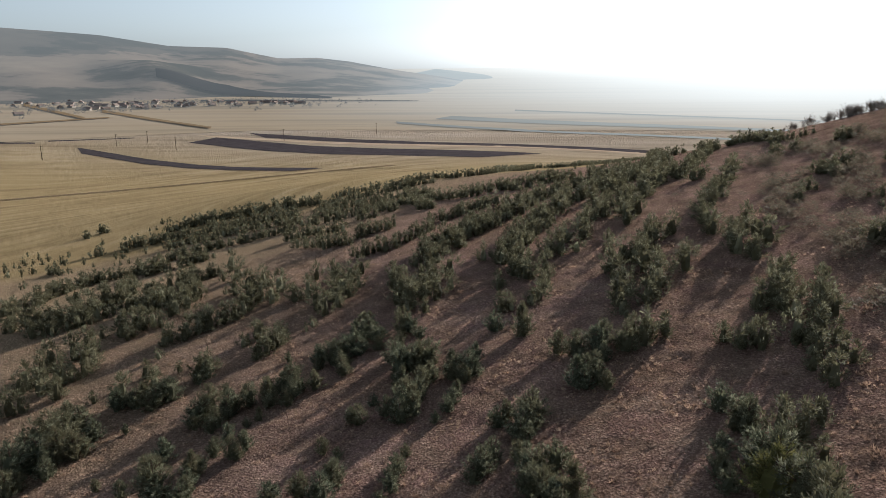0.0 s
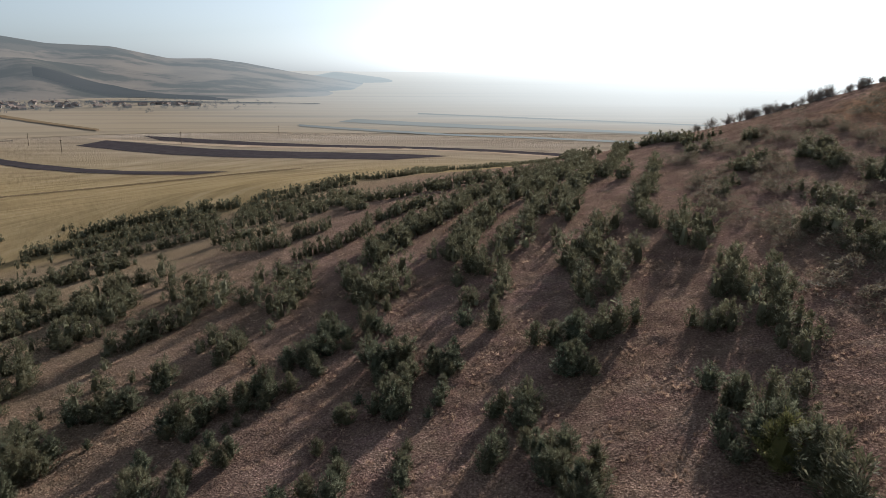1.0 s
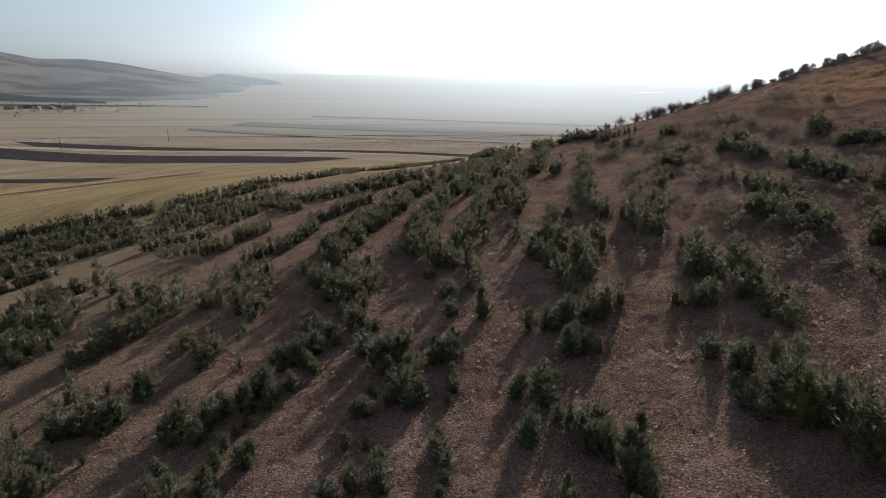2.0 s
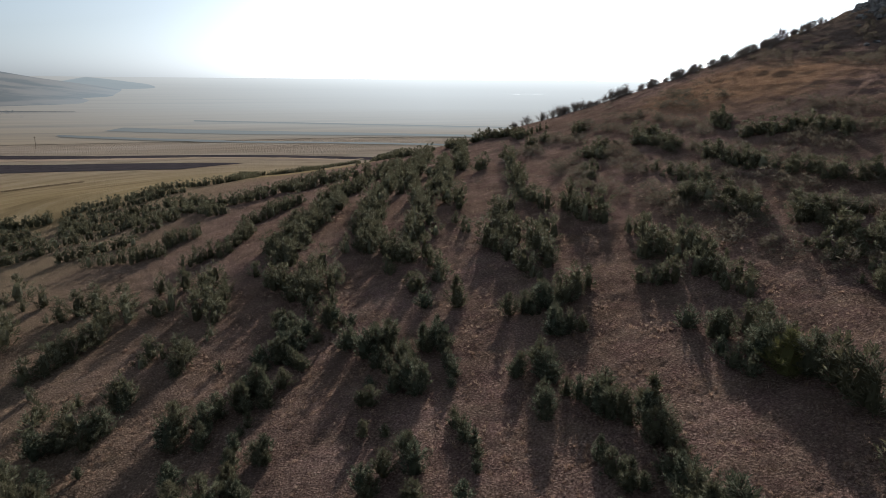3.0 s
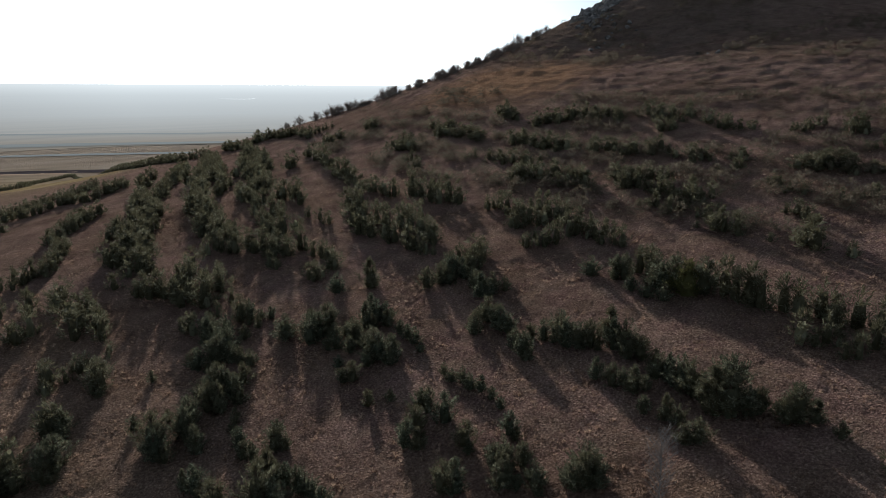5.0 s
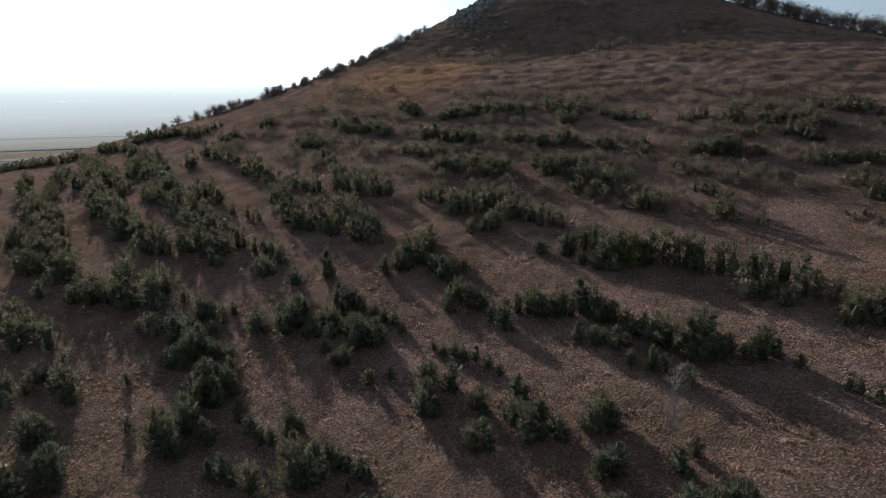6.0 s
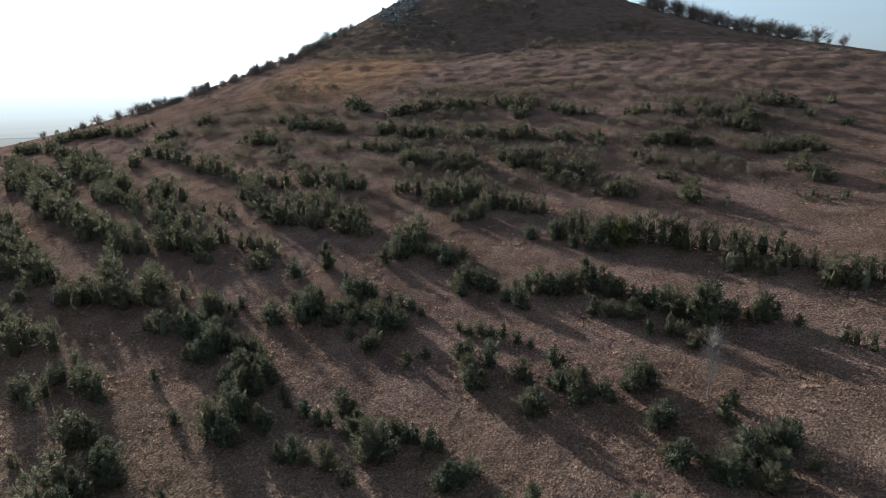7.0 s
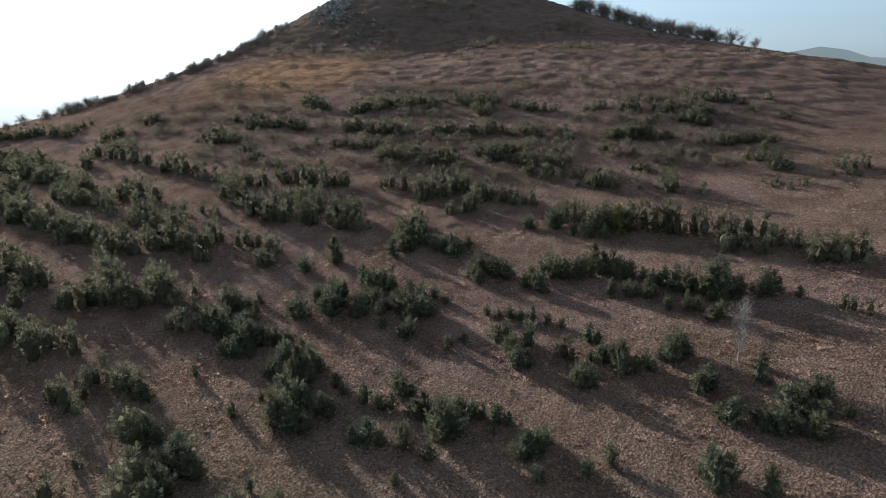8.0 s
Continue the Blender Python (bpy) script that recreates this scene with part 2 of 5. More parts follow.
nx, ny = len(gx), len(gy)
idx = np.arange(nx * ny).reshape(ny, nx)
quads = np.stack([idx[:-1, :-1], idx[:-1, 1:], idx[1:, 1:], idx[1:, :-1]], -1).reshape(-1, 4)
me = bpy.data.meshes.new("ground")
me.from_pydata(np.stack([X, Y, Z], -1).reshape(-1, 3).tolist(), [], quads.tolist())
me.polygons.foreach_set("use_smooth", [True] * len(me.polygons))
me.materials.append(M_GROUND)
tagged(new("ground", me), "dry russet hillside turf running down to stubble plain", "ground", kind="structure")


def sheet_z(x, y):
    """Height of the ground sheet itself, between its grid lines."""
    i, j = int(np.clip(np.searchsorted(gx, x) - 1, 0, nx - 2)), int(np.clip(np.searchsorted(gy, y) - 1, 0, ny - 2))
    u, v = (x - gx[i]) / (gx[i + 1] - gx[i]), (y - gy[j]) / (gy[j + 1] - gy[j])
    return float((Z[j, i] * (1 - u) + Z[j, i + 1] * u) * (1 - v) + (Z[j + 1, i] * (1 - u) + Z[j + 1, i + 1] * u) * v)


def draped(name, mat, corners, lift, label, category="field", cuts=24):
    """A field lying on the land, between four corners of the plan."""
    p = [Vector(c) for c in corners]
    bm = bmesh.new()
    rows = []
    for j in range(5):
        line = []
        for i in range(cuts + 1):
            u, v = i / cuts, j / 4
            q = (p[0] * (1 - u) + p[1] * u) * (1 - v) + (p[3] * (1 - u) + p[2] * u) * v
            w = 1.5 * noise.noise((q.x * 0.03, q.y * 0.03, j)) * (j in (0, 4))
            line.append(bm.verts.new((q.x + w, q.y + w, sheet_z(q.x, q.y) + lift * (0.4 if math.hypot(q.x, q.y) < 735 else 1.0))))
        rows.append(line)
    for r0, r1 in zip(rows, rows[1:]):
        for i in range(cuts):
            bm.faces.new((r0[i], r0[i + 1], r1[i + 1], r1[i]))
    bmesh.ops.recalc_face_normals(bm, faces=bm.faces)
    me = bpy.data.meshes.new(name)
    bm.to_mesh(me)
    bm.free()
    me.materials.append(mat)
    return tagged(new(name, me), label, category, kind="structure")


# ---- pines ----
def part(name, bm, mat, parent, label=""):
    me = bpy.data.meshes.new(name)
    bm.to_mesh(me)
    bm.free()
    me.materials.append(mat)
    ob = new(name, me)
    ob.parent = parent
    return tagged(ob, label)


def spar(bm, p0, p1, r0, r1, sides=5):
    """A tapered limb from p0 to p1."""
    p0, p1 = Vector(p0), Vector(p1)
    q = (p1 - p0).to_track_quat("Z", "Y")
    rings = []
    for p, r in ((p0, r0), (p1, r1)):
        rings.append([bm.verts.new(p + q @ Vector((r * math.cos(6.283 * k / sides), r * math.sin(6.283 * k / sides), 0))) for k in range(sides)])
    for k in range(sides):
        bm.faces.new((rings[0][k], rings[0][(k + 1) % sides], rings[1][(k + 1) % sides], rings[1][k]))
    bm.faces.new(rings[1])


def tuft(bm, p, out, size, rng, blades=5, broad=0.1):
    """A shoot's brush of needles: narrow blades that spread round the shoot and point along it."""
    out = Vector(out).normalized()
    q = out.to_track_quat("Z", "Y")
    turn = rng.uniform(0, 6.28)
    base = bm.verts.new(p)
    for k in range(blades):
        ang = turn + 6.283 * k / blades
        sp = rng.uniform(0.15, 0.75)
        d = q @ Vector((math.cos(ang) * sp, math.sin(ang) * sp, rng.uniform(0.5, 1.1)))
        w = q @ Vector((-math.sin(ang), math.cos(ang), 0)) * size * broad * rng.uniform(0.7, 1.4)
        t = Vector(p) + d * size
        bm.faces.new((base, bm.verts.new(t + w), bm.verts.new(t - w * 0.4 + d * size * 0.25)))


def pine_mesh(seed, tufts, size, bushy=1.0, taper=0.8, blades=7, broad=0.11, per=9, heart=0.4):
    """Trunk with its limbs, and needle crown, of a young pine 1 m high, leafy down to the grass."""
    rng = random.Random(seed)
    trunk, crown = bmesh.new(), bmesh.new()
    top = Vector((rng.uniform(-0.05, 0.05), rng.uniform(-0.05, 0.05), 0.93))
    midp = Vector((rng.uniform(-0.03, 0.03), rng.uniform(-0.03, 0.03), 0.45))
    spar(trunk, (0, 0, -0.15), midp, 0.030, 0.020)
    spar(trunk, midp, top, 0.020, 0.006)
    lobes = [(rng.uniform(0, 6.28), rng.uniform(0.1, 0.3)) for _ in range(3)]
    for k in range(tufts // per):
        f = rng.random() ** 1.15
        girth = (1 - f ** 1.5) ** taper * min(1.0, 0.7 + 1.5 * f) + 0.03
        ang = rng.uniform(0, 6.283)
        girth *= 1 + sum(a_ * math.cos((q + 1) * ang + p_ + 3 * f) for q, (p_, a_) in enumerate(lobes)) * 0.8
        r = 0.44 * bushy * girth * rng.uniform(0.4, 1.1) ** 0.6
        z = 0.02 + 0.86 * f + 0.12 * r
        lean = Vector((math.cos(ang + rng.gauss(0, 0.3)), math.sin(ang + rng.gauss(0, 0.3)), 0))
        foot = Vector((math.cos(ang) * r * 0.45, math.sin(ang) * r * 0.45, max(0.02, z - 0.10)))
        tip = Vector((math.cos(ang) * r, math.sin(ang) * r, z + rng.uniform(0.02, 0.14)))
        if k % 2 == 0:
            spar(trunk, (0, 0, max(0.02, foot.z - 0.4 * r)), tip, 0.010, 0.004, 3)
        for q in range(per):
            u = (q + rng.random()) / per
            p = foot.lerp(tip, u) + Vector((rng.gauss(0, 0.014), rng.gauss(0, 0.014), 0.05 * u * u))
            out = lean * (0.8 - 0.5 * u) + Vector((rng.gauss(0, 0.35), rng.gauss(0, 0.35), 0.4 + 1.1 * u))
            tuft(crown, p, out, size * rng.uniform(0.75, 1.2) * (1.15 - 0.4 * u), rng, blades, broad)
    rings = []                                   # the dense heart of the crown
    for f in (0.0, 0.25, 0.5, 0.72) if heart else ():
        wide = 0.44 * bushy * ((1 - f ** 1.5) ** taper * min(1.0, 0.7 + 1.5 * f)) * heart
        rings.append([crown.verts.new((wide * rng.uniform(0.7, 1.2) * math.cos(1.047 * q + f), wide * rng.uniform(0.7, 1.2) * math.sin(1.047 * q + f), 0.02 + 0.86 * f + rng.uniform(-0.06, 0.06))) for q in range(6)])
    for r0, r1 in zip(rings, rings[1:]):
        for q in range(6):
            crown.faces.new((r0[q], r0[(q + 1) % 6], r1[(q + 1) % 6]))
            crown.faces.new((r0[q], r1[(q + 1) % 6], r1[q]))
    for q in range(5):
        tuft(crown, top + Vector((0, 0, -0.12 + 0.04 * q)), (rng.gauss(0, .2), rng.gauss(0, .2), 1), size, rng, blades, broad)
    return trunk, crown


def pine(seed, label, mat, **kw):
    root = new("pine_tree")
    trunk, crown = pine_mesh(seed, **kw)
    part("trunk", trunk, M_BARK, root)
    part("crown", crown, mat, root)
    return tagged(root, label, "tree", "young pines on the slope")


KINDS = [
    pine(1, "young bushy green pine in dry grass", M_NEEDLE, tufts=477, size=0.08, blades=5, broad=0.12, taper=0.68),
    pine(2, "young slender green pine in dry grass", M_NEEDLE, tufts=477, size=0.08, blades=5, broad=0.12, bushy=0.85, taper=0.85),
    pine(3, "young broad dark green pine in dry grass", M_NEEDLE, tufts=477, size=0.08, blades=5, broad=0.12, bushy=1.12, taper=0.6),
    pine(4, "young open-crowned green pine in dry grass", M_NEEDLE, tufts=477, size=0.08, blades=5, broad=0.12, taper=0.72),
    pine(5, "young dense round-topped green pine in dry grass", M_NEEDLE, tufts=477, size=0.08, blades=5, broad=0.12, taper=0.55),
    pine(6, "young yellow-green pine in dry grass", M_YELLOW, tufts=477, size=0.08, blades=5, broad=0.12, taper=0.6),
]

# pines that stand out singly: x, y and height
PINES = []
PINES.append((
    (-7.574, 31.11, 1.6), (-5.933, 31.68, 1.7), (-5.886, 32.27, 1.5), (-6.274, 30.1, 1.9), (-8.953, 30.61, 1.8), (-6.069, 34.57, 0.92), (-7.072, 35.45, 1.1), (-2.804, 31, 0.96), (-7.508, 27.69, 1.6), (-2.649, 32.66, 0.97),
    (-2.476, 31.88, 1.1), (-2.763, 30.21, 1.2), (-7.312, 27.37, 1.8), (-3.19, 29.14, 0.87), (-2.195, 33.6, 0.9), (-3.787, 28.08, 0.78), (-5.607, 26.17, 1.5), (-10.06, 26.29, 1.5), (-6.114, 25.58, 1.3), (-10.79, 26.52, 1.7),
    (-8.003, 25.37, 1.3), (-7.475, 25.26, 1.4), (-5.486, 38.65, 1.4), (-12.39, 36.58, 1), (-14.28, 32.45, 1.2), (-2.738, 37.93, 1.5), (-14.22, 33.14, 1.3), (-8.035, 24.7, 1.4), (-14.38, 31.77, 1.1), (-14.53, 30.92, 1.2),
))
PINES.append((
    (-14.36, 33.93, 1.3), (-12.79, 36.97, 1.5), (-12.21, 37.57, 1.4), (-3.69, 39.12, 1.6), (-8.692, 24.31, 1.5), (-7.365, 24.09, 1.4), (-14.55, 34.54, 1.4), (-12.46, 37.84, 1.3), (-14.79, 30.21, 0.95), (-0.6186, 37.08, 0.86),
    (-9.158, 24.1, 1.4), (-14.54, 35.22, 1.7), (-1.919, 38.44, 1.7), (-7.129, 23.77, 1.6), (-2.637, 39.07, 1.9), (-14.89, 35.43, 1.3), (-15.68, 30.92, 0.63), (-14.08, 37.33, 1.2), (1.722, 30.24, 1.8), (-9.36, 23.28, 1.4),
    (-2.448, 39.8, 2.1), (-4.643, 40.93, 0.99), (-9.14, 22.98, 1.5), (-14.21, 37.99, 1.2), (2.357, 31.35, 1.5), (-16.24, 33.67, 2.5), (-8.441, 22.7, 1.4), (0.1389, 38.23, 1.2), (-13.67, 39.14, 1.4), (-16.24, 28.05, 1.2),
))
PINES.append((
    (-1.776, 40.74, 1.7), (2.939, 35.17, 1.3), (0.4855, 39.28, 1.2), (-16.92, 28.5, 1.5), (-2.858, 41.68, 1.3), (-13.01, 40.78, 0.86), (-17.2, 28.87, 1.5), (3.683, 31, 1.3), (1.064, 24.76, 1.5), (-12.38, 41.48, 1.1),
    (-7.717, 21.11, 1.4), (-17.55, 29.08, 1.3), (-6.755, 20.98, 1.8), (3.449, 35.56, 1.5), (-17.43, 35.64, 1.9), (4.036, 33.11, 1.4), (3.974, 30.17, 1.6), (0.7094, 40.29, 1.1), (3.743, 28.38, 2), (-7.338, 20.65, 1.8),
    (4.236, 33.85, 1.6), (0.6935, 23.55, 1.5), (-18.26, 33.97, 1.3), (4.349, 29.13, 1.8), (-2.969, 43, 1.7), (-1.558, 42.45, 1.7), (-18.63, 33.98, 1.2), (-17.3, 37.77, 1.6), (3.94, 27.54, 1.8), (-10.93, 43.23, 1.4),
))
PINES.append((
    (-17.25, 38.12, 1.8), (4.699, 34.43, 1.7), (-15.37, 40.67, 1.4), (-17.5, 38.52, 1.3), (4.278, 26.94, 2), (-15.18, 41.32, 1.7), (0.6031, 22.2, 1.7), (4.968, 35.45, 1.9), (-3.098, 43.86, 1.7), (-10.77, 43.92, 1.9),
    (5.307, 29.72, 1.8), (-18.98, 28.18, 0.87), (-12.18, 43.54, 2.1), (-1.001, 20.84, 1.2), (-17.35, 24.63, 1.2), (-1.077, 43.37, 1.6), (-10.97, 19.74, 1.5), (1.245, 41.93, 1.4), (-10.56, 19.45, 1.7), (-14.84, 42.43, 1.8),
    (-18.51, 25.82, 1.2), (-10.06, 19.13, 1.4), (4.558, 25.48, 2.2), (-10.61, 44.84, 1.9), (-9.307, 45.16, 1.6), (3.894, 24.16, 1.9), (-14.82, 43.01, 2), (-12.46, 44.38, 2.2), (-1.151, 19.59, 1.5), (4.579, 24.63, 2.2),
))
PINES.append((
    (0.4783, 43.55, 2), (-20.38, 35.23, 0.89), (5.508, 26.21, 2.3), (-1.839, 44.92, 2.2), (-13.74, 44.23, 1.8), (2.46, 21.67, 1.5), (-10.91, 45.5, 2.2), (1.873, 42.91, 1.7), (3.918, 23.13, 1.9), (-3.302, 45.63, 2.2),
    (3.562, 22.49, 1.3), (-11.59, 45.52, 1.7), (-1.312, 18.87, 1.2), (-2.401, 45.6, 2.2), (1.628, 43.55, 1.8), (-17, 42.46, 2.1), (2.326, 20.89, 1.7), (2.19, 20.12, 1.9), (-16.44, 43.72, 2.4), (-7.459, 47.1, 1.2),
    (-13.76, 18.44, 1.6), (-13.29, 18.15, 1.6), (-1.07, 46.01, 2.3), (1.554, 19.38, 2.1), (-2.195, 17.53, 1.4), (-14.56, 45.52, 0.88), (-17.59, 20.44, 0.7), (2.148, 44.77, 1.7), (-7.728, 47.84, 1.4), (-9.567, 16.35, 1.4),
))
PINES.append((
    (1.563, 18.63, 2.1), (-1.788, 47.13, 1.8), (0.7931, 17.94, 2.5), (0.1722, 17.59, 1.8), (-8.239, 15.92, 1.1), (-3.687, 48, 2.1), (7.992, 38.5, 2), (-8.059, 48.54, 1.7), (0.5447, 17.05, 2.3), (-13.55, 16.46, 1.6),
    (-14.24, 16.77, 1.3), (1.579, 17.36, 3), (-9.715, 48.86, 1.2), (-13.61, 16.08, 1.4), (-16.19, 46.62, 1.1), (8.69, 39.49, 1.8), (9.577, 37.28, 1.3), (9.318, 38.39, 1.6), (-12.55, 15.33, 2), (-14.34, 16.04, 1.6),
    (0.8644, 16.28, 1.5), (-8.591, 49.56, 2.1), (-11.4, 14.63, 1.3), (-9.859, 49.87, 1.7), (-14.03, 15.26, 1.9), (-13.16, 14.9, 1.9), (-21.89, 42.43, 0.76), (1.271, 15.71, 1.5), (-7.971, 50.42, 2.1), (9.519, 40.27, 1.5),
))
PINES.append((
    (-6.977, 50.61, 1.9), (-11.18, 13.81, 1.5), (-9.98, 50.46, 1.7), (-13.35, 14.41, 1.6), (-24.05, 39.84, 2.1), (-24.89, 38.05, 2.1), (1.272, 15, 1.5), (7.734, 43.93, 1.8), (-5.259, 51.01, 1.3), (-11.5, 13.36, 1.7),
    (-14.56, 14.34, 1.6), (-13.72, 13.97, 1.6), (0.8719, 14.34, 1.5), (-26.05, 35.89, 2.1), (8.869, 43.25, 1.8), (-25.92, 36.69, 1.3), (-23.89, 42.06, 1.6), (-25.1, 39.78, 2.6), (12.02, 26.74, 1.4), (1.16, 13.99, 2.1),
    (-3.592, 51.57, 1.1), (12.61, 28.24, 1.2), (11.85, 25.41, 1.3), (10.29, 42.14, 1.9), (-7.267, 52.08, 1.9), (-12.56, 51.31, 0.97), (-12.8, 12.54, 0.99), (-21.33, 46.4, 2), (-20.58, 47.18, 2.1), (1.085, 13.27, 1.3),
))
PINES.append((
    (10.21, 43.21, 1.9), (-1.959, 52.07, 1.1), (-21.11, 47.3, 1.7), (-7.216, 52.83, 2.2), (-26.39, 39.7, 2.2), (-26.77, 38.82, 2.6), (-5.569, 53, 1.8), (5.871, 48.68, 2.6), (-27.14, 38.26, 2.6), (-3.543, 52.86, 1.1),
    (14.22, 32.43, 1.6), (-25.84, 41.79, 2.7), (-2.415, 52.82, 0.94), (13.54, 26.26, 2.3), (-19.23, 49.48, 1.1), (0.5085, 11.98, 1), (10.78, 43.97, 1.9), (14.36, 29.61, 2.1), (13.21, 24.31, 2.6), (11.95, 42.43, 2.1),
    (14.57, 30.41, 1.9), (-22.95, 46.63, 1.6), (3.907, 50.75, 1.8), (13.83, 25.32, 2.6), (-22.7, 47.37, 1.7), (-2.922, 53.75, 1.9), (-25.75, 43.79, 2), (-6.393, 54.15, 2), (-3.423, 54.18, 2.3), (-27.73, 40.69, 2.2),
))
PINES.append((
    (-22.85, 47.95, 1.7), (-24.33, 46.37, 2.1), (13.81, 23.38, 2.6), (8.815, 15.9, 2.1), (-19.23, 50.97, 2.2), (-22.35, 48.73, 2.1), (15.28, 27.42, 2.1), (-19.77, 50.9, 1.8), (13.24, 42.58, 2.2), (15.67, 29.01, 2.1),
    (13.16, 21.01, 2.6), (-1.186, 9.706, 1.2), (13.79, 21.96, 2.9), (-14.92, 53.76, 1.6), (-19.17, 51.82, 2.2), (-15.54, 53.65, 1.6), (12.47, 19.19, 2.8), (13.11, 20.09, 2.9), (-28.04, 42.2, 2.3), (-1.54, 9.159, 1.2),
    (-6.949, 55.49, 1.8), (-27.65, 43.24, 2.3), (16.33, 28.31, 2.2), (13.62, 43.56, 2.4), (-24.56, 47.86, 2.6), (13.03, 44.79, 1.8), (9.307, 14.64, 2.1), (15.5, 24.11, 1.3), (16.13, 26.11, 1.4), (-27.18, 44.95, 2.1),
))
PINES.append((
    (-14.78, 54.74, 2.1), (-2.227, 8.401, 1.2), (12.48, 17.85, 2.5), (8.945, 13.86, 1.9), (-6.655, 56.22, 1.8), (-7.177, 56.34, 1.4), (8.057, 12.77, 1.7), (12.45, 16.97, 2.5), (14.88, 43.55, 1.8), (17.63, 29.2, 1.5),
    (-4.018, 56.66, 1.4), (-14.38, 55.79, 1.7), (12.41, 15.66, 2.5), (11.79, 14.85, 2.5), (-22, 52.68, 1.1), (9.415, 12.21, 2), (-27.08, 48.36, 1.2), (17.53, 40.56, 1.5), (18.13, 39.12, 1.7), (11.74, 13.59, 2.5),
    (6.25, 9.296, 1.9), (9.381, 11.42, 2), (4.826, 55.63, 1.6), (-14.39, 57.37, 1.7), (5.464, 55.43, 1.6), (-1.765, 58.03, 1.5), (-16.02, 56.98, 1.3), (13.36, 49.06, 1.7), (-17.68, 56.33, 1.4), (-12.46, 58.05, 0.88),
))
PINES.append((
    (-24.56, 52.17, 1.8), (18.98, 38.46, 2.3), (-14.81, 57.67, 1.7), (11.43, 12.37, 2.2), (9, 10.3, 1.8), (7.728, 9.394, 1.9), (20.06, 32.63, 2.1), (19.97, 34.52, 1.4), (7.01, 8.8, 2.1), (7.392, 55.08, 1.6),
    (-12.02, 58.92, 1.1), (-16.83, 57.91, 2.1), (6.17, 7.525, 1.9), (19.43, 40.96, 1.2), (20.78, 35.64, 2.1), (13.72, 51.04, 2.3), (7.657, 7.932, 1.9), (-3.138, 59.96, 3), (8.004, 56.01, 2.2), (-16.59, 58.82, 2.4),
    (6.919, 7.016, 2.1), (20.97, 38.36, 2.6), (5.628, 6.227, 1.4), (15.53, 49.98, 2.3), (21.94, 35.28, 1.8), (6.871, 6.142, 2.1), (22.01, 38, 2.4), (-4.463, 61.66, 2), (-30.86, 50.08, 2.1), (-11.32, 61.72, 2.7),
))
PINES.append((
    (8.688, 57.63, 2), (-3.496, 61.91, 2), (22.7, 37.24, 1.8), (14.84, 52.81, 2.1), (-0.6802, 61.6, 2.6), (-32.67, 48.16, 2.1), (-25.24, 56.33, 1.1), (-1.891, 62.07, 2.6), (16.62, 51.4, 2.4), (-33.36, 47.9, 2.6),
    (21.38, 44.32, 2.2), (14.61, 54.28, 2.3), (4.987, 60.78, 1.3), (22.73, 42.06, 2.1), (-3.995, 63.43, 2.3), (-10.18, 63.46, 1.2), (23.58, 40.23, 2.4), (-2.955, 63.48, 2.3), (9.283, 59.24, 1.9), (22.72, 43.79, 2.5),
    (8.753, 59.86, 1.7), (-32.85, 51.21, 2.7), (0.5967, 63.5, 2.2), (17.38, 53.35, 2.7), (5.091, 62.07, 1.7), (-12.53, 63.97, 2.8), (22.69, 45.38, 2.5), (15.05, 56.11, 2.4), (25.18, 26.15, 2.4), (-32.05, 53.16, 2.7),
))
PINES.append((
    (24.38, 41.71, 2.5), (25.17, 25.01, 2.4), (-10.41, 64.74, 2.1), (23.17, 18.73, 2.9), (-4.29, 64.87, 2.3), (25.93, 27.34, 1.8), (22.18, 15.91, 1.4), (24.2, 20.01, 1.8), (-31.19, 55.24, 3.1), (-26.06, 59.7, 1.7),
    (24.04, 45.55, 2.2), (-4.212, 65.78, 2.6), (-1.348, 65.42, 2.7), (17.78, 55.18, 2.7), (14.89, 57.98, 2.4), (7.751, 62.65, 2.3), (-23.57, 61.78, 2.3), (25.21, 43.24, 2.5), (-11.33, 65.86, 2.4), (-5.071, 66.14, 2.3),
    (-24.52, 61.39, 2.3), (24.86, 19.5, 3), (-2.377, 66, 2.4), (-25.89, 60.68, 2.1), (-22.78, 62.73, 2.6), (-35.08, 52.15, 2.2), (-9.752, 66.51, 2), (25.39, 44.52, 2.6), (27.62, 28.09, 1.9), (-35.02, 52.88, 2.8),
))
PINES.append((
    (24.32, 47.58, 2.5), (9.596, 62.93, 3), (-0.9739, 66.63, 2.7), (-21.76, 63.91, 2.6), (6.78, 64.51, 2.3), (-5.034, 67.3, 2.6), (-20.86, 64.63, 2.4), (-31.62, 57.56, 2.3), (28.52, 32.16, 1.9), (15.01, 60.05, 2.4),
    (18.35, 57.14, 2.7), (17.61, 58.45, 2.7), (8.132, 64.84, 2.4), (-34.92, 55.2, 2.5), (-9.678, 68.23, 2), (29.31, 34.48, 1.3), (29.42, 33.87, 1.9), (20.46, 56.15, 2.3), (-24.17, 64.33, 2.4), (-20.44, 66.13, 2.4),
    (-15.59, 67.82, 2.2), (25.62, 49.4, 2.2), (-11.01, 68.78, 3), (25.03, 50.56, 1.9), (0.5729, 68.3, 3.4), (-14.23, 68.48, 3), (7.674, 66.46, 3), (-9.029, 69.5, 2.1), (30.72, 30.9, 2.4), (-35.24, 57.1, 2.9),
))
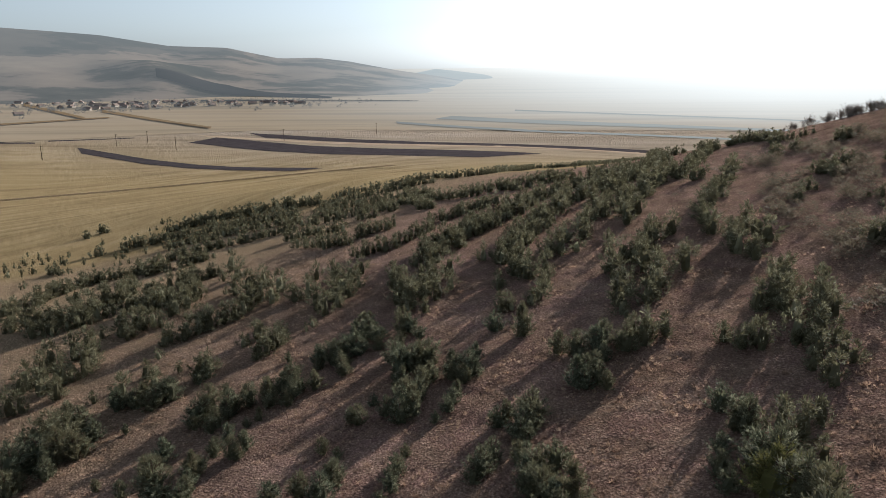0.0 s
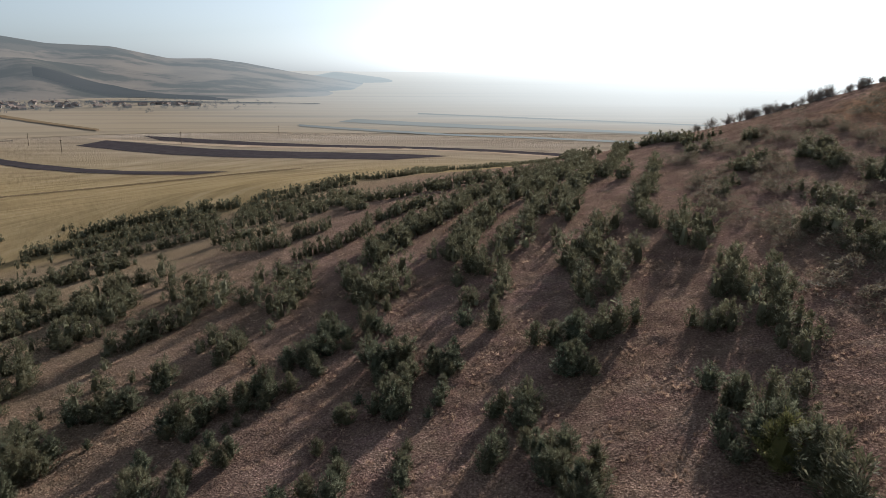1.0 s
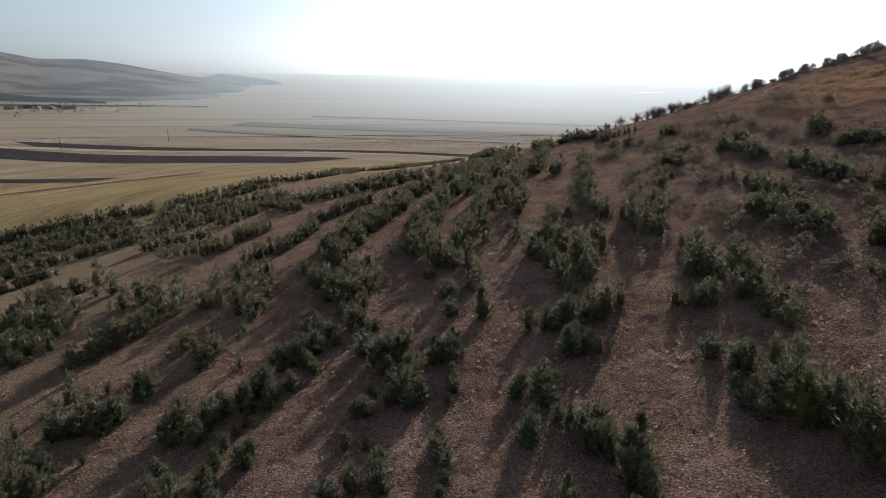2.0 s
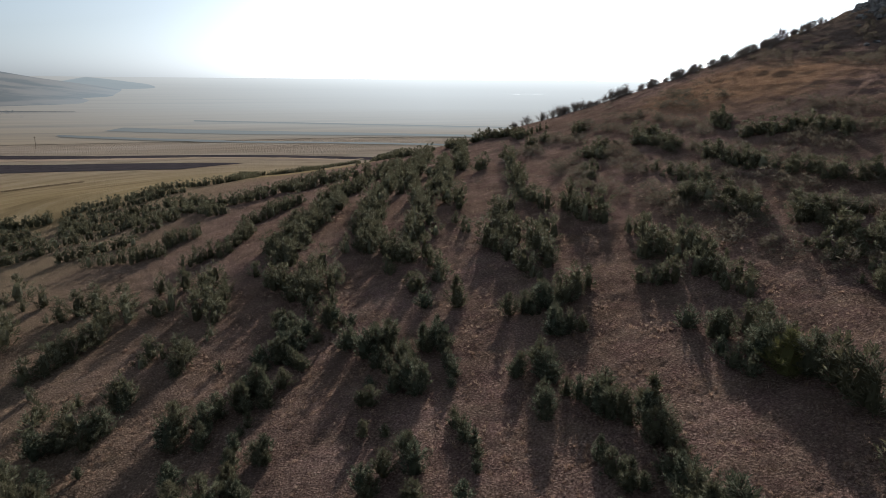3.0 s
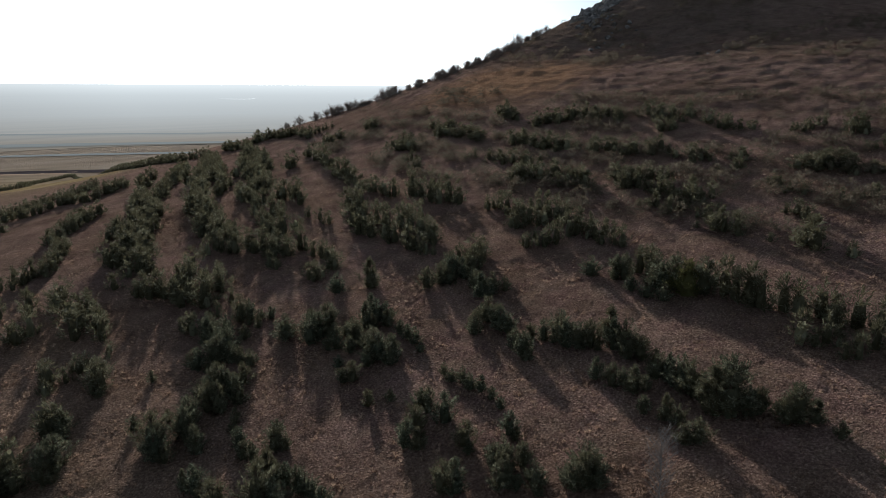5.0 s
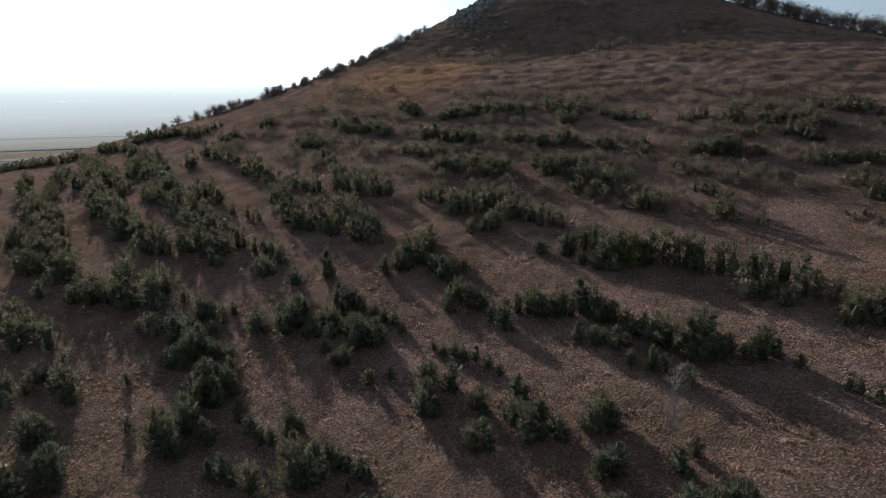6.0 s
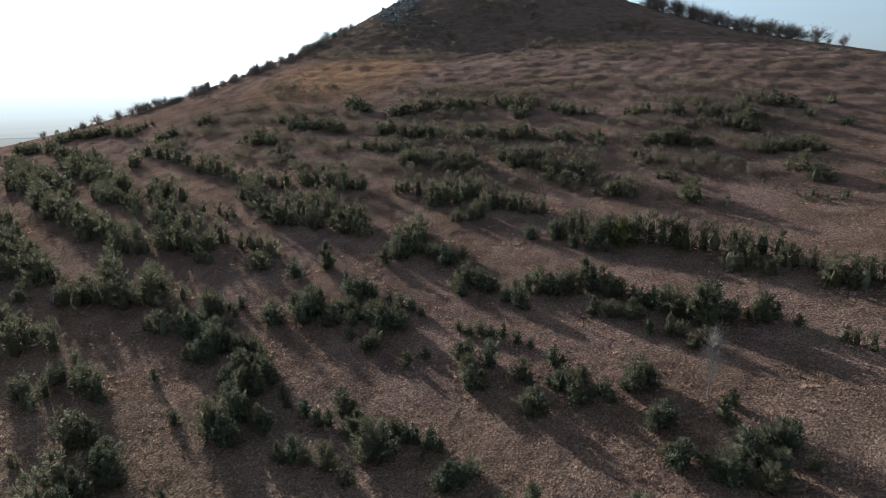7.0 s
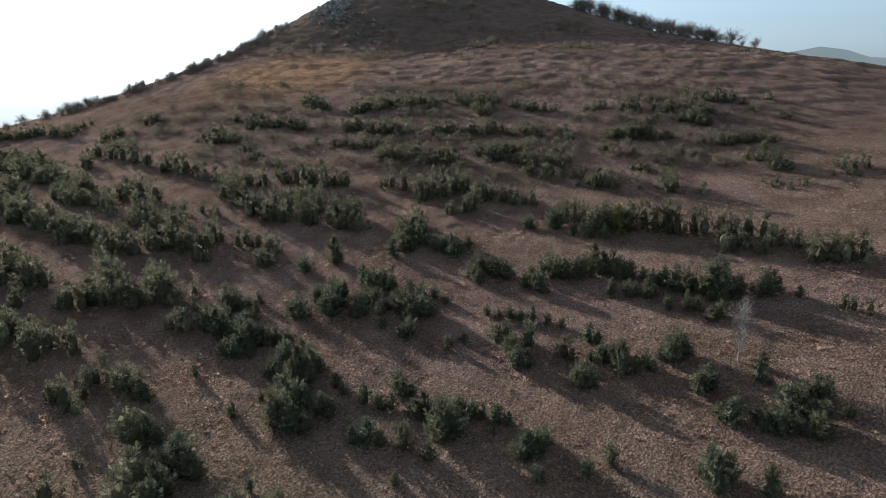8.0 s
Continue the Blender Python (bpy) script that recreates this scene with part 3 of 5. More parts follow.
PINES.append((
    (7.049, 67.3, 2.4), (-34.03, 58.71, 3.3), (18.18, 60.48, 2.8), (-18.11, 68.49, 2.8), (-33.3, 59.85, 3), (30.23, 21.74, 1.9), (17.76, 61.98, 2.8), (21.38, 58.69, 2.3), (16.84, 62.83, 2.8), (-30.94, 62.84, 1.8),
    (-20.57, 68.73, 2.7), (6.048, 69.14, 2.4), (32.37, 31.75, 2.7), (32.43, 35.03, 2.7), (32.57, 29.85, 2.4), (32.62, 33.74, 2.4), (7.511, 68.99, 2.4), (-5.547, 71.86, 1.7), (25.6, 8.553, 1.2), (25.89, 55.13, 2),
    (-19.78, 70.32, 2.9), (10.58, 68.65, 2.5), (24.7, 6.268, 1.2), (-29.69, 65.94, 2.3), (-10.34, 72.75, 2.5), (-1.752, 72.68, 2.3), (4.244, 71.56, 2.4), (33.54, 39.3, 2.7), (-32.08, 64.8, 2.8), (26.26, 56.74, 2),
))
PINES.append((
    (25.57, 57.87, 2.7), (34.18, 38.05, 2.1), (-30.92, 66.1, 2.5), (12.07, 69.06, 2.8), (7.136, 71.26, 2.5), (5.921, 71.69, 2.5), (16.6, 66.6, 1.6), (-3.157, 73.78, 1.7), (-18.18, 72.63, 2.8), (-12.4, 73.86, 2.6),
    (13.72, 68.88, 1.9), (19.65, 64.89, 2.4), (-34.26, 64.43, 1.5), (-9.274, 74.36, 2.6), (33.8, 43.93, 2.5), (11.14, 70.46, 2.5), (-1.696, 74.3, 2.9), (-0.8338, 74.24, 2.4), (-3.307, 74.57, 1.7), (25.91, 59.51, 2.3),
    (33.85, 45.38, 2.5), (34.92, 22.42, 1.4), (8.454, 72.68, 2.6), (-28.81, 69.75, 2.6), (20.3, 66.02, 3), (35.68, 41.19, 2.8), (-35.51, 65.17, 1.3), (34.79, 44.92, 3.5), (-14.53, 75.1, 2.6), (34.95, 19.35, 1.4),
))
PINES.append((
    (17.13, 68.76, 1.6), (36.62, 37.85, 2.8), (30.28, 7.91, 2.6), (36.95, 25.04, 1.4), (37.2, 25.71, 1.7), (28.58, 59.08, 2.8), (-28.22, 71.49, 2.6), (35.64, 16.92, 1.7), (-1.958, 76.95, 2.4), (-20.73, 75.19, 2.9),
    (27.07, 61.97, 2.4), (-22.29, 74.92, 2.7), (-0.1236, 77.28, 2.5), (35.1, 50.57, 2.9), (21.19, 68.45, 3.4), (-23.92, 74.91, 2.4), (17.48, 71.23, 1.6), (13.36, 73.64, 2.7), (34.18, 53.29, 2.6), (-2.182, 78.15, 2.6),
    (28.76, 61.7, 3.4), (36.11, 49.4, 2.6), (33.39, 8.534, 2.7), (-25.05, 75.21, 1.1), (27.24, 63.98, 2.1), (28.32, 1.177, 1.3), (8.653, 76.33, 3.4), (15.19, 73.59, 2.7), (23.19, 68.57, 4.2), (26.48, 65.88, 2.4),
))
PINES.append((
    (40.85, 30.41, 1.8), (36.32, 52.53, 3), (-28.51, 74.94, 2.8), (-32.84, 72.75, 2.7), (1.558, 79.64, 2.7), (30.66, 1.177, 2.4), (29.41, 65.66, 3), (-32.37, 74.74, 3.1), (-1.904, 81.44, 2.5), (27.06, 68.2, 2.2),
    (15.96, 76.09, 3.1), (41.98, 22.97, 2.7), (0.1868, 81.74, 3), (43.19, 35.02, 1.8), (-39.88, 70.84, 3.1), (8.888, 80.34, 3.5), (43.76, 36.22, 2.3), (42.12, 18.31, 1.8), (40.1, 12.4, 1.7), (43.18, 22.33, 3.3),
    (-42.28, 68.99, 2.5), (44.28, 31.14, 1.8), (43.21, 21.31, 3), (-38.79, 72.43, 2.8), (27.51, 70.48, 2.2), (40.64, 11.14, 2.2), (15.71, 79.36, 2.1), (41.17, 9.854, 1.9), (45.2, 41.84, 2.3), (40.42, 56.03, 2.3),
))
PINES.append((
    (20.99, 77.28, 2.9), (45.01, 43.76, 2.8), (-25.77, 82.29, 2.6), (46.05, 40.85, 2.8), (-42.83, 72.18, 2.9), (40.29, 58.04, 2.8), (27.99, 73.24, 2.3), (40.91, 6.886, 2.2), (42.01, 7.94, 2.2), (17, 81.1, 2.6),
    (-27.71, 82.62, 1.5), (2.858, 85.85, 3.6), (45.6, 47.52, 2.4), (45.49, 49.11, 2.9), (-45.93, 71.46, 2.6), (-41.24, 75.94, 3.3), (12.23, 84.65, 3), (28.82, 75.45, 2.6), (41.54, 61.09, 1.9), (45.96, 53.42, 3.3),
    (-34.47, 82.51, 2.7), (23.17, 81.04, 3.4), (19.68, 83.09, 2.3), (41.74, 62.9, 1.9), (22.03, 82.22, 3.4), (46.19, 55.19, 3.3), (-39.5, 80.1, 3.5), (48.66, 13.74, 2.9), (-41.56, 79.99, 3.9), (50.69, 18.86, 1.9),
))
PINES.append((
    (-33.57, 84.91, 3.1), (-30.16, 86.81, 1.9), (49.94, 14.69, 2.9), (30.93, 78.18, 2.4), (46.68, 58.83, 3.3), (42.53, 65.89, 1.7), (5.925, 90.68, 3.4), (37.92, 72.39, 2), (47.81, 57.5, 3.4), (13.01, 89.35, 3.1),
    (-28.65, 89.34, 2.9), (31.55, 79.92, 2.9), (54.51, 27.55, 2), (54.62, 34.72, 2), (-50.64, 75.87, 3.1), (55.33, 36.47, 2.6), (-33.87, 88.75, 2.4), (54.5, 44.73, 2.6), (20.01, 88.81, 3.2), (15.72, 90.77, 3.2),
    (55.24, 21.45, 2.5), (48.53, 62.24, 3.4), (55.35, 19.2, 2.5), (54.29, 13.02, 3.4), (55.43, 16.97, 3.1), (56.61, 23.01, 3.1), (23.53, 88.66, 3.2), (56.98, 39.24, 2.6), (48.85, 64.2, 2.6), (57.38, 26.16, 2.1),
))
PINES.append((
    (-46.88, 83.3, 2.9), (33.61, 82.74, 3), (40.91, 76.4, 2.1), (33.2, 83.83, 3), (57.45, 44.51, 3.5), (24.8, 90.16, 3.6), (-42.2, 88.29, 2.5), (57.17, 13.94, 3.5), (53.03, 1.792, 1.7), (9.059, 97.57, 3.3),
    (59.23, 46.69, 3.6), (56.07, 5.764, 2.1), (60.46, 43.38, 2.7), (58.5, 52.89, 2.7), (16.89, 96.52, 3), (50.13, 71.38, 2.7), (21.08, 95.68, 2.6), (61.16, 49.44, 2.8), (59.1, 56.82, 3.1), (60.41, 55.33, 3.2),
    (11.15, 101.1, 3.5), (20.05, 98.51, 2.6), (62.57, 14.01, 2.2), (36.55, 89.19, 3.2), (61.07, 8.054, 2.2), (58.53, 62.39, 2.8), (61.54, 9.125, 2.2), (52.1, 74.33, 2.8), (59.78, 60.9, 3.2), (62.33, 9.823, 2.7),
))
PINES.append((
    (57.69, 65.98, 2.8), (61.07, 59.4, 3.4), (46.61, 82.24, 2.8), (58.91, 64.49, 2.8), (28.67, 96.39, 3.5), (52.55, 76.56, 2.8), (47.38, 83.74, 2.2), (38.46, 92.66, 3.1), (63.17, 2.604, 1.9), (53.25, 80.01, 2.9),
    (25.12, 102.1, 2.7), (47.97, 87.21, 2.3), (60.45, 72.23, 2.5), (14.78, 107.5, 3.3), (53.74, 82.37, 2.9), (31.71, 101, 3.7), (50.31, 86.61, 2.9), (40.49, 96.33, 3.2), (36.22, 99.56, 2.4), (62.28, 74.12, 2.6),
    (56.76, 83.03, 3), (37.83, 100.4, 2.8), (41.58, 99.34, 2.9), (30.84, 106.3, 2.5), (64.19, 76.08, 2.7), (57.56, 86.76, 3), (24.95, 111.8, 3), (30.02, 110.1, 2.6), (43.45, 103, 2.6), (19.21, 115.6, 3),
))
PINES.append((
    (34.68, 109.5, 3), (39.02, 110.1, 3.1), (33.9, 116.8, 2.5), (22.97, 121.3, 3.2), (51.75, 107.8, 3.2), (54.86, 107.9, 2.6), (60.19, 104.7, 2.7), (27.35, 128.1, 2.7), (45.53, 124.9, 2.8), (58, 121, 2.8),
    (62.31, 131.8, 2.8), (60.59, 133.8, 2.6), (61.3, 139.8, 2.6), (60.64, 142.5, 2.7),
))
# bands of pines further down: from x, y to x, y, and the trees' height
BANDS = []
BANDS.append((
    (-85.5, 159, -84.8, 159.6, 2.5), (-84.5, 164.7, -83.3, 164.5, 2.9), (-85, 130.7, -84.9, 130.9, 1.6), (-78.4, 138.7, -78, 138.5, 1.6), (-80.2, 132.3, -80.2, 132.3, 1.8), (-70.1, 168, -69, 168.7, 2.4),
    (-72.5, 136.6, -70.5, 136.5, 3.6), (-69.5, 149.9, -68.3, 150.2, 2.6), (-77.7, 121.1, -77.7, 121.1, 2), (-66.7, 137.6, -65.7, 138.7, 2.2), (-68.2, 142, -60.7, 143.8, 3.6), (-72.9, 122.3, -68.9, 119, 2.5),
    (-65.8, 124.2, -65.8, 124.2, 1.3), (-67.4, 120.5, -67.2, 120.4, 1.9), (-59.5, 122.2, -58.2, 122.2, 1.7), (-69.3, 106.7, -69.2, 107.1, 2.1), (-57.8, 113.5, -57.7, 113.5, 1.1), (-60.8, 101.5, -60.2, 101.7, 2.1),
))
BANDS.append((
    (-60.7, 95.2, -60.7, 95.2, 1.2), (-48.3, 103.9, -43.3, 101.6, 3.6), (-48.5, 71.8, -48.2, 73.2, 2.6), (-41.2, 82.3, -40.9, 84.5, 3), (-45.9, 71, -44.7, 72.9, 3.6), (-41.4, 78.1, -41.1, 78.5, 3.6),
    (-41.6, 72, -40.5, 72.5, 3.6), (-33.4, 82.8, -31.5, 82.7, 2.6), (-34.1, 75.1, -29.5, 73.3, 3.2), (-32.5, 65.8, -30, 66.4, 2.6), (-28.6, 74.8, -28.6, 74.8, 2.9), (-18.5, 19.8, -18.4, 18.5, 2.1),
    (31.5, -0.9, 31.2, -1.8, 1.9),
))
# long planted rows down by the field: the trees' height, then the row's bends
ROW_LINES = []
ROW_LINES.append((2.9, (-64.3, 155.3), (-52.3, 161.8), (-43, 161.1), (-33.7, 159.5), (-28.9, 158.2)))
ROW_LINES.append((2.86, (-59.1, 143.8), (-48.3, 148.7), (-39.8, 148.3), (-31.1, 146.7)))
ROW_LINES.append((2.45, (-55, 133.5), (-45, 138.1), (-32.9, 136.8), (-28.7, 134.9)))
ROW_LINES.append((2.51, (-48.7, 115), (-41.4, 120.3), (-27.5, 122.7)))
ROW_LINES.append((2.44, (-45.7, 99.4), (-36.6, 105.9)))
ROW_LINES.append((2.14, (-35, 85.5), (-29.3, 86.3)))
ROW_LINES.append((2.4, (-54.7, 81.9), (-56.4, 93.6), (-54.4, 102.6), (-48.5, 105.7)))
ROW_LINES.append((2.14, (-43.1, 67.5), (-36.3, 76.6), (-30.5, 79.2)))
# single rows over the shoulder of the slope
TERRACE_ROWS = []
TERRACE_ROWS.append((2, (-27.2, 164.5), (-25.7, 165), (-23.2, 166.6), (-20.6, 168.4), (-18, 168.3), (-15.4, 168.2), (-12.5, 170.4), (-9.5, 173.1), (-6.3, 176.1), (-2.8, 180.4), (-0.1, 177.6), (2.5, 174.7), (5.8, 175.7), (9.3, 177.5), (13.2, 183.7), (37.2, 283.4), (39.7, 280), (41.9, 275.9), (43.9, 270.9), (45.6, 265.1), (52.4, 270), (89.6, 375.3), (108.8, 410.5), (127.2, 438.1), (144.3, 464.1), (47.7, 157.1), (47.6, 147.4), (51.6, 149.5)))
TERRACE_ROWS.append((2, (-27.1, 154.9), (-25.7, 154.8), (-23.3, 155.5), (-20.9, 156.2), (-18.5, 157.2), (-15.9, 158.3), (-13.3, 159.6), (-10.5, 161.3), (-7.6, 163.9), (-4.4, 167.2), (-1.9, 164.6)))
TERRACE_ROWS.append((2.2, (-27, 146.2), (-25.7, 146.2), (-23.5, 145.1), (-21.3, 144), (-19, 143.6), (-16.8, 143.2), (-14.4, 143.8), (-12, 144.4), (-9.7, 143.4), (-7.4, 142.5), (-5.4, 138.6), (-3.5, 134.8), (-2.1, 129.4), (-0.6, 124.3), (0.5, 123), (1.6, 121.8), (3, 121.7), (4.4, 121.8), (6.4, 123), (8.4, 124.4), (9.9, 125.1), (11.3, 125.9), (12.2, 123.4), (13, 121.1), (15, 122.7), (17.1, 124.4), (19.3, 126.2), (21.7, 128.2), (23.2, 129.3)))
TERRACE_ROWS.append((2.2, (-26.8, 137.5), (-25.6, 137), (-23.5, 135.7), (-21.5, 134.3), (-19.4, 134), (-17.3, 133.7), (-15.2, 133.1), (-13, 132.6), (-10.9, 131.3), (-8.8, 130), (-7, 127.2), (-5.1, 124.5), (-3.9, 118.4), (-2.8, 113), (-1.2, 114.4)))
TERRACE_ROWS.append((2.2, (-26.7, 126.8), (-25.5, 126.6), (-23.6, 125.1), (-21.7, 123.6), (-19.8, 123.8), (-17.8, 124.1), (-16.1, 125.4), (-14.3, 126.9), (-12.4, 124.8), (-10.5, 122.8), (-9.1, 120.4)))
TERRACE_ROWS.append((1.8, (2.7, 126.7), (5.1, 129), (7.7, 131.5), (9.5, 132.3), (11.3, 133.3), (13.4, 133.1), (15.5, 133), (17.9, 135.3), (20.4, 138), (22.7, 139.5)))
TERRACE_ROWS.append((2.2, (-15.1, 117.2), (-14, 116.4), (-12.9, 115.7), (-11.9, 116.1)))
TERRACE_ROWS.append((2.2, (-25.4, 108.3), (-24.4, 108.1), (-23.4, 107.9), (-22.4, 108.2), (-21.4, 108.6), (-20, 107.4), (-18.7, 106.2), (-17.7, 105.9), (-16.7, 105.5), (-15.6, 105.8)))
TERRACE_ROWS.append((2.2, (-21.7, 98.1), (-20.2, 96.7), (-18.7, 95.4), (-17.5, 94.4), (-16.4, 93.5), (-15.2, 92.8), (-14, 92.1), (-13.2, 92.1)))
TERRACE_ROWS.append((2.2, (-12.6, 95.9), (-11.5, 96.5), (-10.4, 97.3), (-9.3, 98.5), (-8.2, 99.8), (-7.3, 99.8)))
TERRACE_ROWS.append((2.1, (-2.8, 96.1), (-1.3, 97.5), (0.2, 99), (2, 100.8), (4, 102.8), (5.6, 104), (7.3, 105.3), (8.6, 106.8)))
TERRACE_ROWS.append((1.8, (2.5, 104.8), (4.2, 105.7), (5.9, 106.7), (7.5, 108.5)))
TERRACE_ROWS.append((2.2, (-11.6, 83), (-10.3, 83.5), (-9, 84), (-8, 84.3), (-7, 84.5), (-5.9, 85.9), (-4.7, 87.4), (-3.5, 89.6), (-2.3, 92), (-1.7, 92.5)))
TERRACE_ROWS.append((2.4, (-3.2, 79), (-1.2, 80.3), (0.9, 81.8), (2.4, 83.4), (4, 85.1), (6.3, 88.6), (8.9, 92.5), (10.6, 96), (12.5, 100), (14.4, 102.6), (16.4, 105.5), (18.3, 108.1), (20.5, 110.9), (23.5, 114.7), (26.9, 118.9), (29.7, 122.7), (32.8, 126.9), (36.9, 132)))
TERRACE_ROWS.append((2.1, (2.1, 88.3), (3.3, 90.1), (4.4, 92), (5.6, 92.7), (6.8, 93.4), (8.3, 95.4)))
TERRACE_ROWS.append((2.4, (6.6, 73.1), (8, 76.4), (9.7, 80.2), (11.3, 83.6), (13.1, 87.5), (15.2, 91.8), (17.6, 96.8), (19.6, 99.4), (21.7, 102.3), (23.9, 105.8), (26.3, 109.8), (28.6, 112.5), (31, 115.5), (33.6, 119.9), (36.6, 124.7), (41.8, 132.7)))
TERRACE_ROWS.append((2, (8.8, 75.1), (10.3, 78.1), (11.9, 81.3), (14.3, 85.8)))
TERRACE_ROWS.append((2.2, (23.2, 97.6), (26.6, 103.9), (30.7, 111.4), (34.6, 118.1), (39.1, 126), (43.9, 133.6)))
TERRACE_ROWS.append((2, (22.7, 93.5), (20.7, 89), (19, 85.1), (17.2, 80.7)))
TERRACE_ROWS.append((2.2, (22.6, 88.7), (25.3, 92.9), (28.4, 97.7), (31.6, 103.8), (35.4, 110.8), (39.3, 118.7)))
TERRACE_ROWS.append((2.2, (25.7, 89.9), (28.4, 95.4), (31.6, 101.7), (34.3, 107.2)))
TERRACE_ROWS.append((2.2, (35.5, 103.5), (39, 110.3), (43, 118.1), (46.8, 125.4), (51.6, 134.5), (55.1, 138.8)))
TERRACE_ROWS.append((2, (55.9, 148.8), (52.5, 139.4), (56, 143.4)))
TERRACE_ROWS.append((2, (57.7, 140), (60.1, 141.6), (62.6, 143.3), (62.4, 140.9), (62.2, 138.8), (61.5, 135.6), (61, 132.9), (61.6, 131.7), (62.2, 130.6), (60.6, 126), (59.2, 122), (61, 122.1), (62.8, 122.2), (64.6, 122.5)))

YELLOW = (13.3, 24.5)                           # the one yellowing pine
rng = random.Random(11)
spots, taken = [], {}


def plant(x, y, h, gap, girth):
    """Take a spot for a pine, unless another stands within the gap."""
    cx, cy = int(x // 1.2), int(y // 1.2)
    for i in (-1, 0, 1):
        for j in (-1, 0, 1):
            if any((x - u) ** 2 + (y - v) ** 2 < gap * gap for u, v in taken.get((cx + i, cy + j), ())):
                return
    taken.setdefault((cx, cy), []).append((x, y))
    spots.append((x, y, h, girth))


for stand in PINES:
    for x, y, h in stand:
        high = ground_z(x, y) > 47.5             # stunted and spreading on the upper terraces
        h = min(2.0, 0.72 * h) if high else min(2.7, 0.92 * h)
        broad = 1.6 if high else 1.25
        plant(x, y, h * rng.uniform(0.95, 1.1), 0.4, broad)
        for k in range(3 if high else int(h > 1.2)):        # lower neighbours in the same clump
            turn = rng.uniform(0, 6.28)
            away = rng.uniform(0.7, 2.2) if high else 0.8
            plant(x + 0.6 * away * math.cos(turn), y + away * math.sin(turn), h * rng.uniform(0.5, 0.85), 0.6, broad * 1.1)
for h, *bends in TERRACE_ROWS:
    for (x0, y0), (x1, y1) in zip(bends, bends[1:]):
        span = math.hypot(x1 - x0, y1 - y0)
        nx_, ny_ = (y0 - y1) / span, (x1 - x0) / span
        for k in range(round(span / 0.5)):
            u, side = (k + rng.random()) * 0.5 / span, rng.gauss(0, 0.5)
            plant(x0 + (x1 - x0) * u + nx_ * side, y0 + (y1 - y0) * u + ny_ * side, h * rng.uniform(0.6, 1.0), 0.7, 1.25)
for band in BANDS:
    for x0, y0, x1, y1, h in band:
        span = math.hypot(x1 - x0, y1 - y0)
        away = math.hypot((x0 + x1) / 2 + 8, (y0 + y1) / 2 - 40)
        small = 0.95 if away < 35 else max(0.7, 0.95 - (away - 35) * 0.007)
        count = 1 + round(span / 0.3)
        for k in range(count):
            u = 0.5 if count == 1 else k / (count - 1)
            j = 0.0 if count == 1 else 0.5
            x, y = x0 + (x1 - x0) * u + rng.gauss(0, j), y0 + (y1 - y0) * u + rng.gauss(0, j)
            plant(x, y, h * rng.choice((1.05, 0.95, 0.85, 0.75, 0.6, 0.5)) * small, 0.44, 1.2 if count == 1 else 1.06)
for h, *bends in ROW_LINES:
    for (x0, y0), (x1, y1) in zip(bends, bends[1:]):
        span = math.hypot(x1 - x0, y1 - y0)
        nx_, ny_ = (y0 - y1) / span, (x1 - x0) / span
        for k in range(round(span / 0.62)):
            u, side = (k + rng.random()) * 0.62 / span, rng.choice((-0.9, 0.0, 0.9)) + rng.gauss(0, 0.35)
            plant(x0 + (x1 - x0) * u + nx_ * side, y0 + (y1 - y0) * u + ny_ * side, h * rng.uniform(0.5, 1.0), 0.62, 1.3)
# thin scatter at the plantation's lower corner
for _ in range(70):
    u = rng.random()
    x, y = -88 + 42 * u + rng.gauss(0, 4), 128 + 22 * u + rng.gauss(0, 9)
    plant(x, y, rng.uniform(0.8, 2.0), 1.5, 0.9)
plant(*YELLOW, 1.9, 0.1, 1.1)
spots.sort(key=lambda s: math.hypot(s[0] + 7, s[1] - 32))
for x, y, h, girth in spots[:300]:
    k = 5 if math.hypot(x - YELLOW[0], y - YELLOW[1]) < 0.6 else rng.randrange(5)
    wide = h * girth * rng.uniform(0.85, 1.2)
    m = pose(x, y, ground_z(x, y), 0, 0, rng.uniform(0, 360)) @ Matrix.Diagonal((wide, wide, h, 1))
    t = copy_thing(KINDS[k], m)
for k in KINDS:
    for o in (*k.children_recursive, k):
        bpy.data.objects.remove(o)

# the far pines of the same plantation, in one mesh
def loose_crown(seed, **kw):
    """Vertices and triangles of a pine's crown."""
    wood, crown = pine_mesh(seed, **kw)
    wood.free()
    bmesh.ops.triangulate(crown, faces=crown.faces)
    crown.verts.index_update()
    found = np.array([v.co[:] for v in crown.verts]), np.array([[v.index for v in f.verts] for f in crown.faces])
    crown.free()
    return found


middle = [loose_crown(120 + k, tufts=114, size=0.115, blades=4, broad=0.15, heart=0.32, per=6, taper=0.6 + 0.09 * k) for k in range(5)]
shapes = [loose_crown(20 + k, tufts=46, size=0.162, blades=4, broad=0.19, heart=0.36, per=4, taper=0.6 + 0.09 * k) for k in range(5)]
vs, fs, base = [], [], 0
for k, (x, y, h, girth) in enumerate(spots[300:]):
    v, f = (middle if k < 1000 else shapes)[rng.randrange(5)]
    c, s, w = math.cos(x * 9), math.sin(x * 9), h * girth * rng.uniform(0.9, 1.3)
    vs.append(np.stack([x + w * (v[:, 0] * c - v[:, 1] * s), y + w * (v[:, 0] * s + v[:, 1] * c), ground_z(x, y) + h * v[:, 2]], -1))
    fs.append(f + base)
    base += len(v)
me = bpy.data.meshes.new("far_pines")
me.from_pydata(np.concatenate(vs).tolist(), [], np.concatenate(fs).tolist())
me.materials.append(M_NEEDLE)
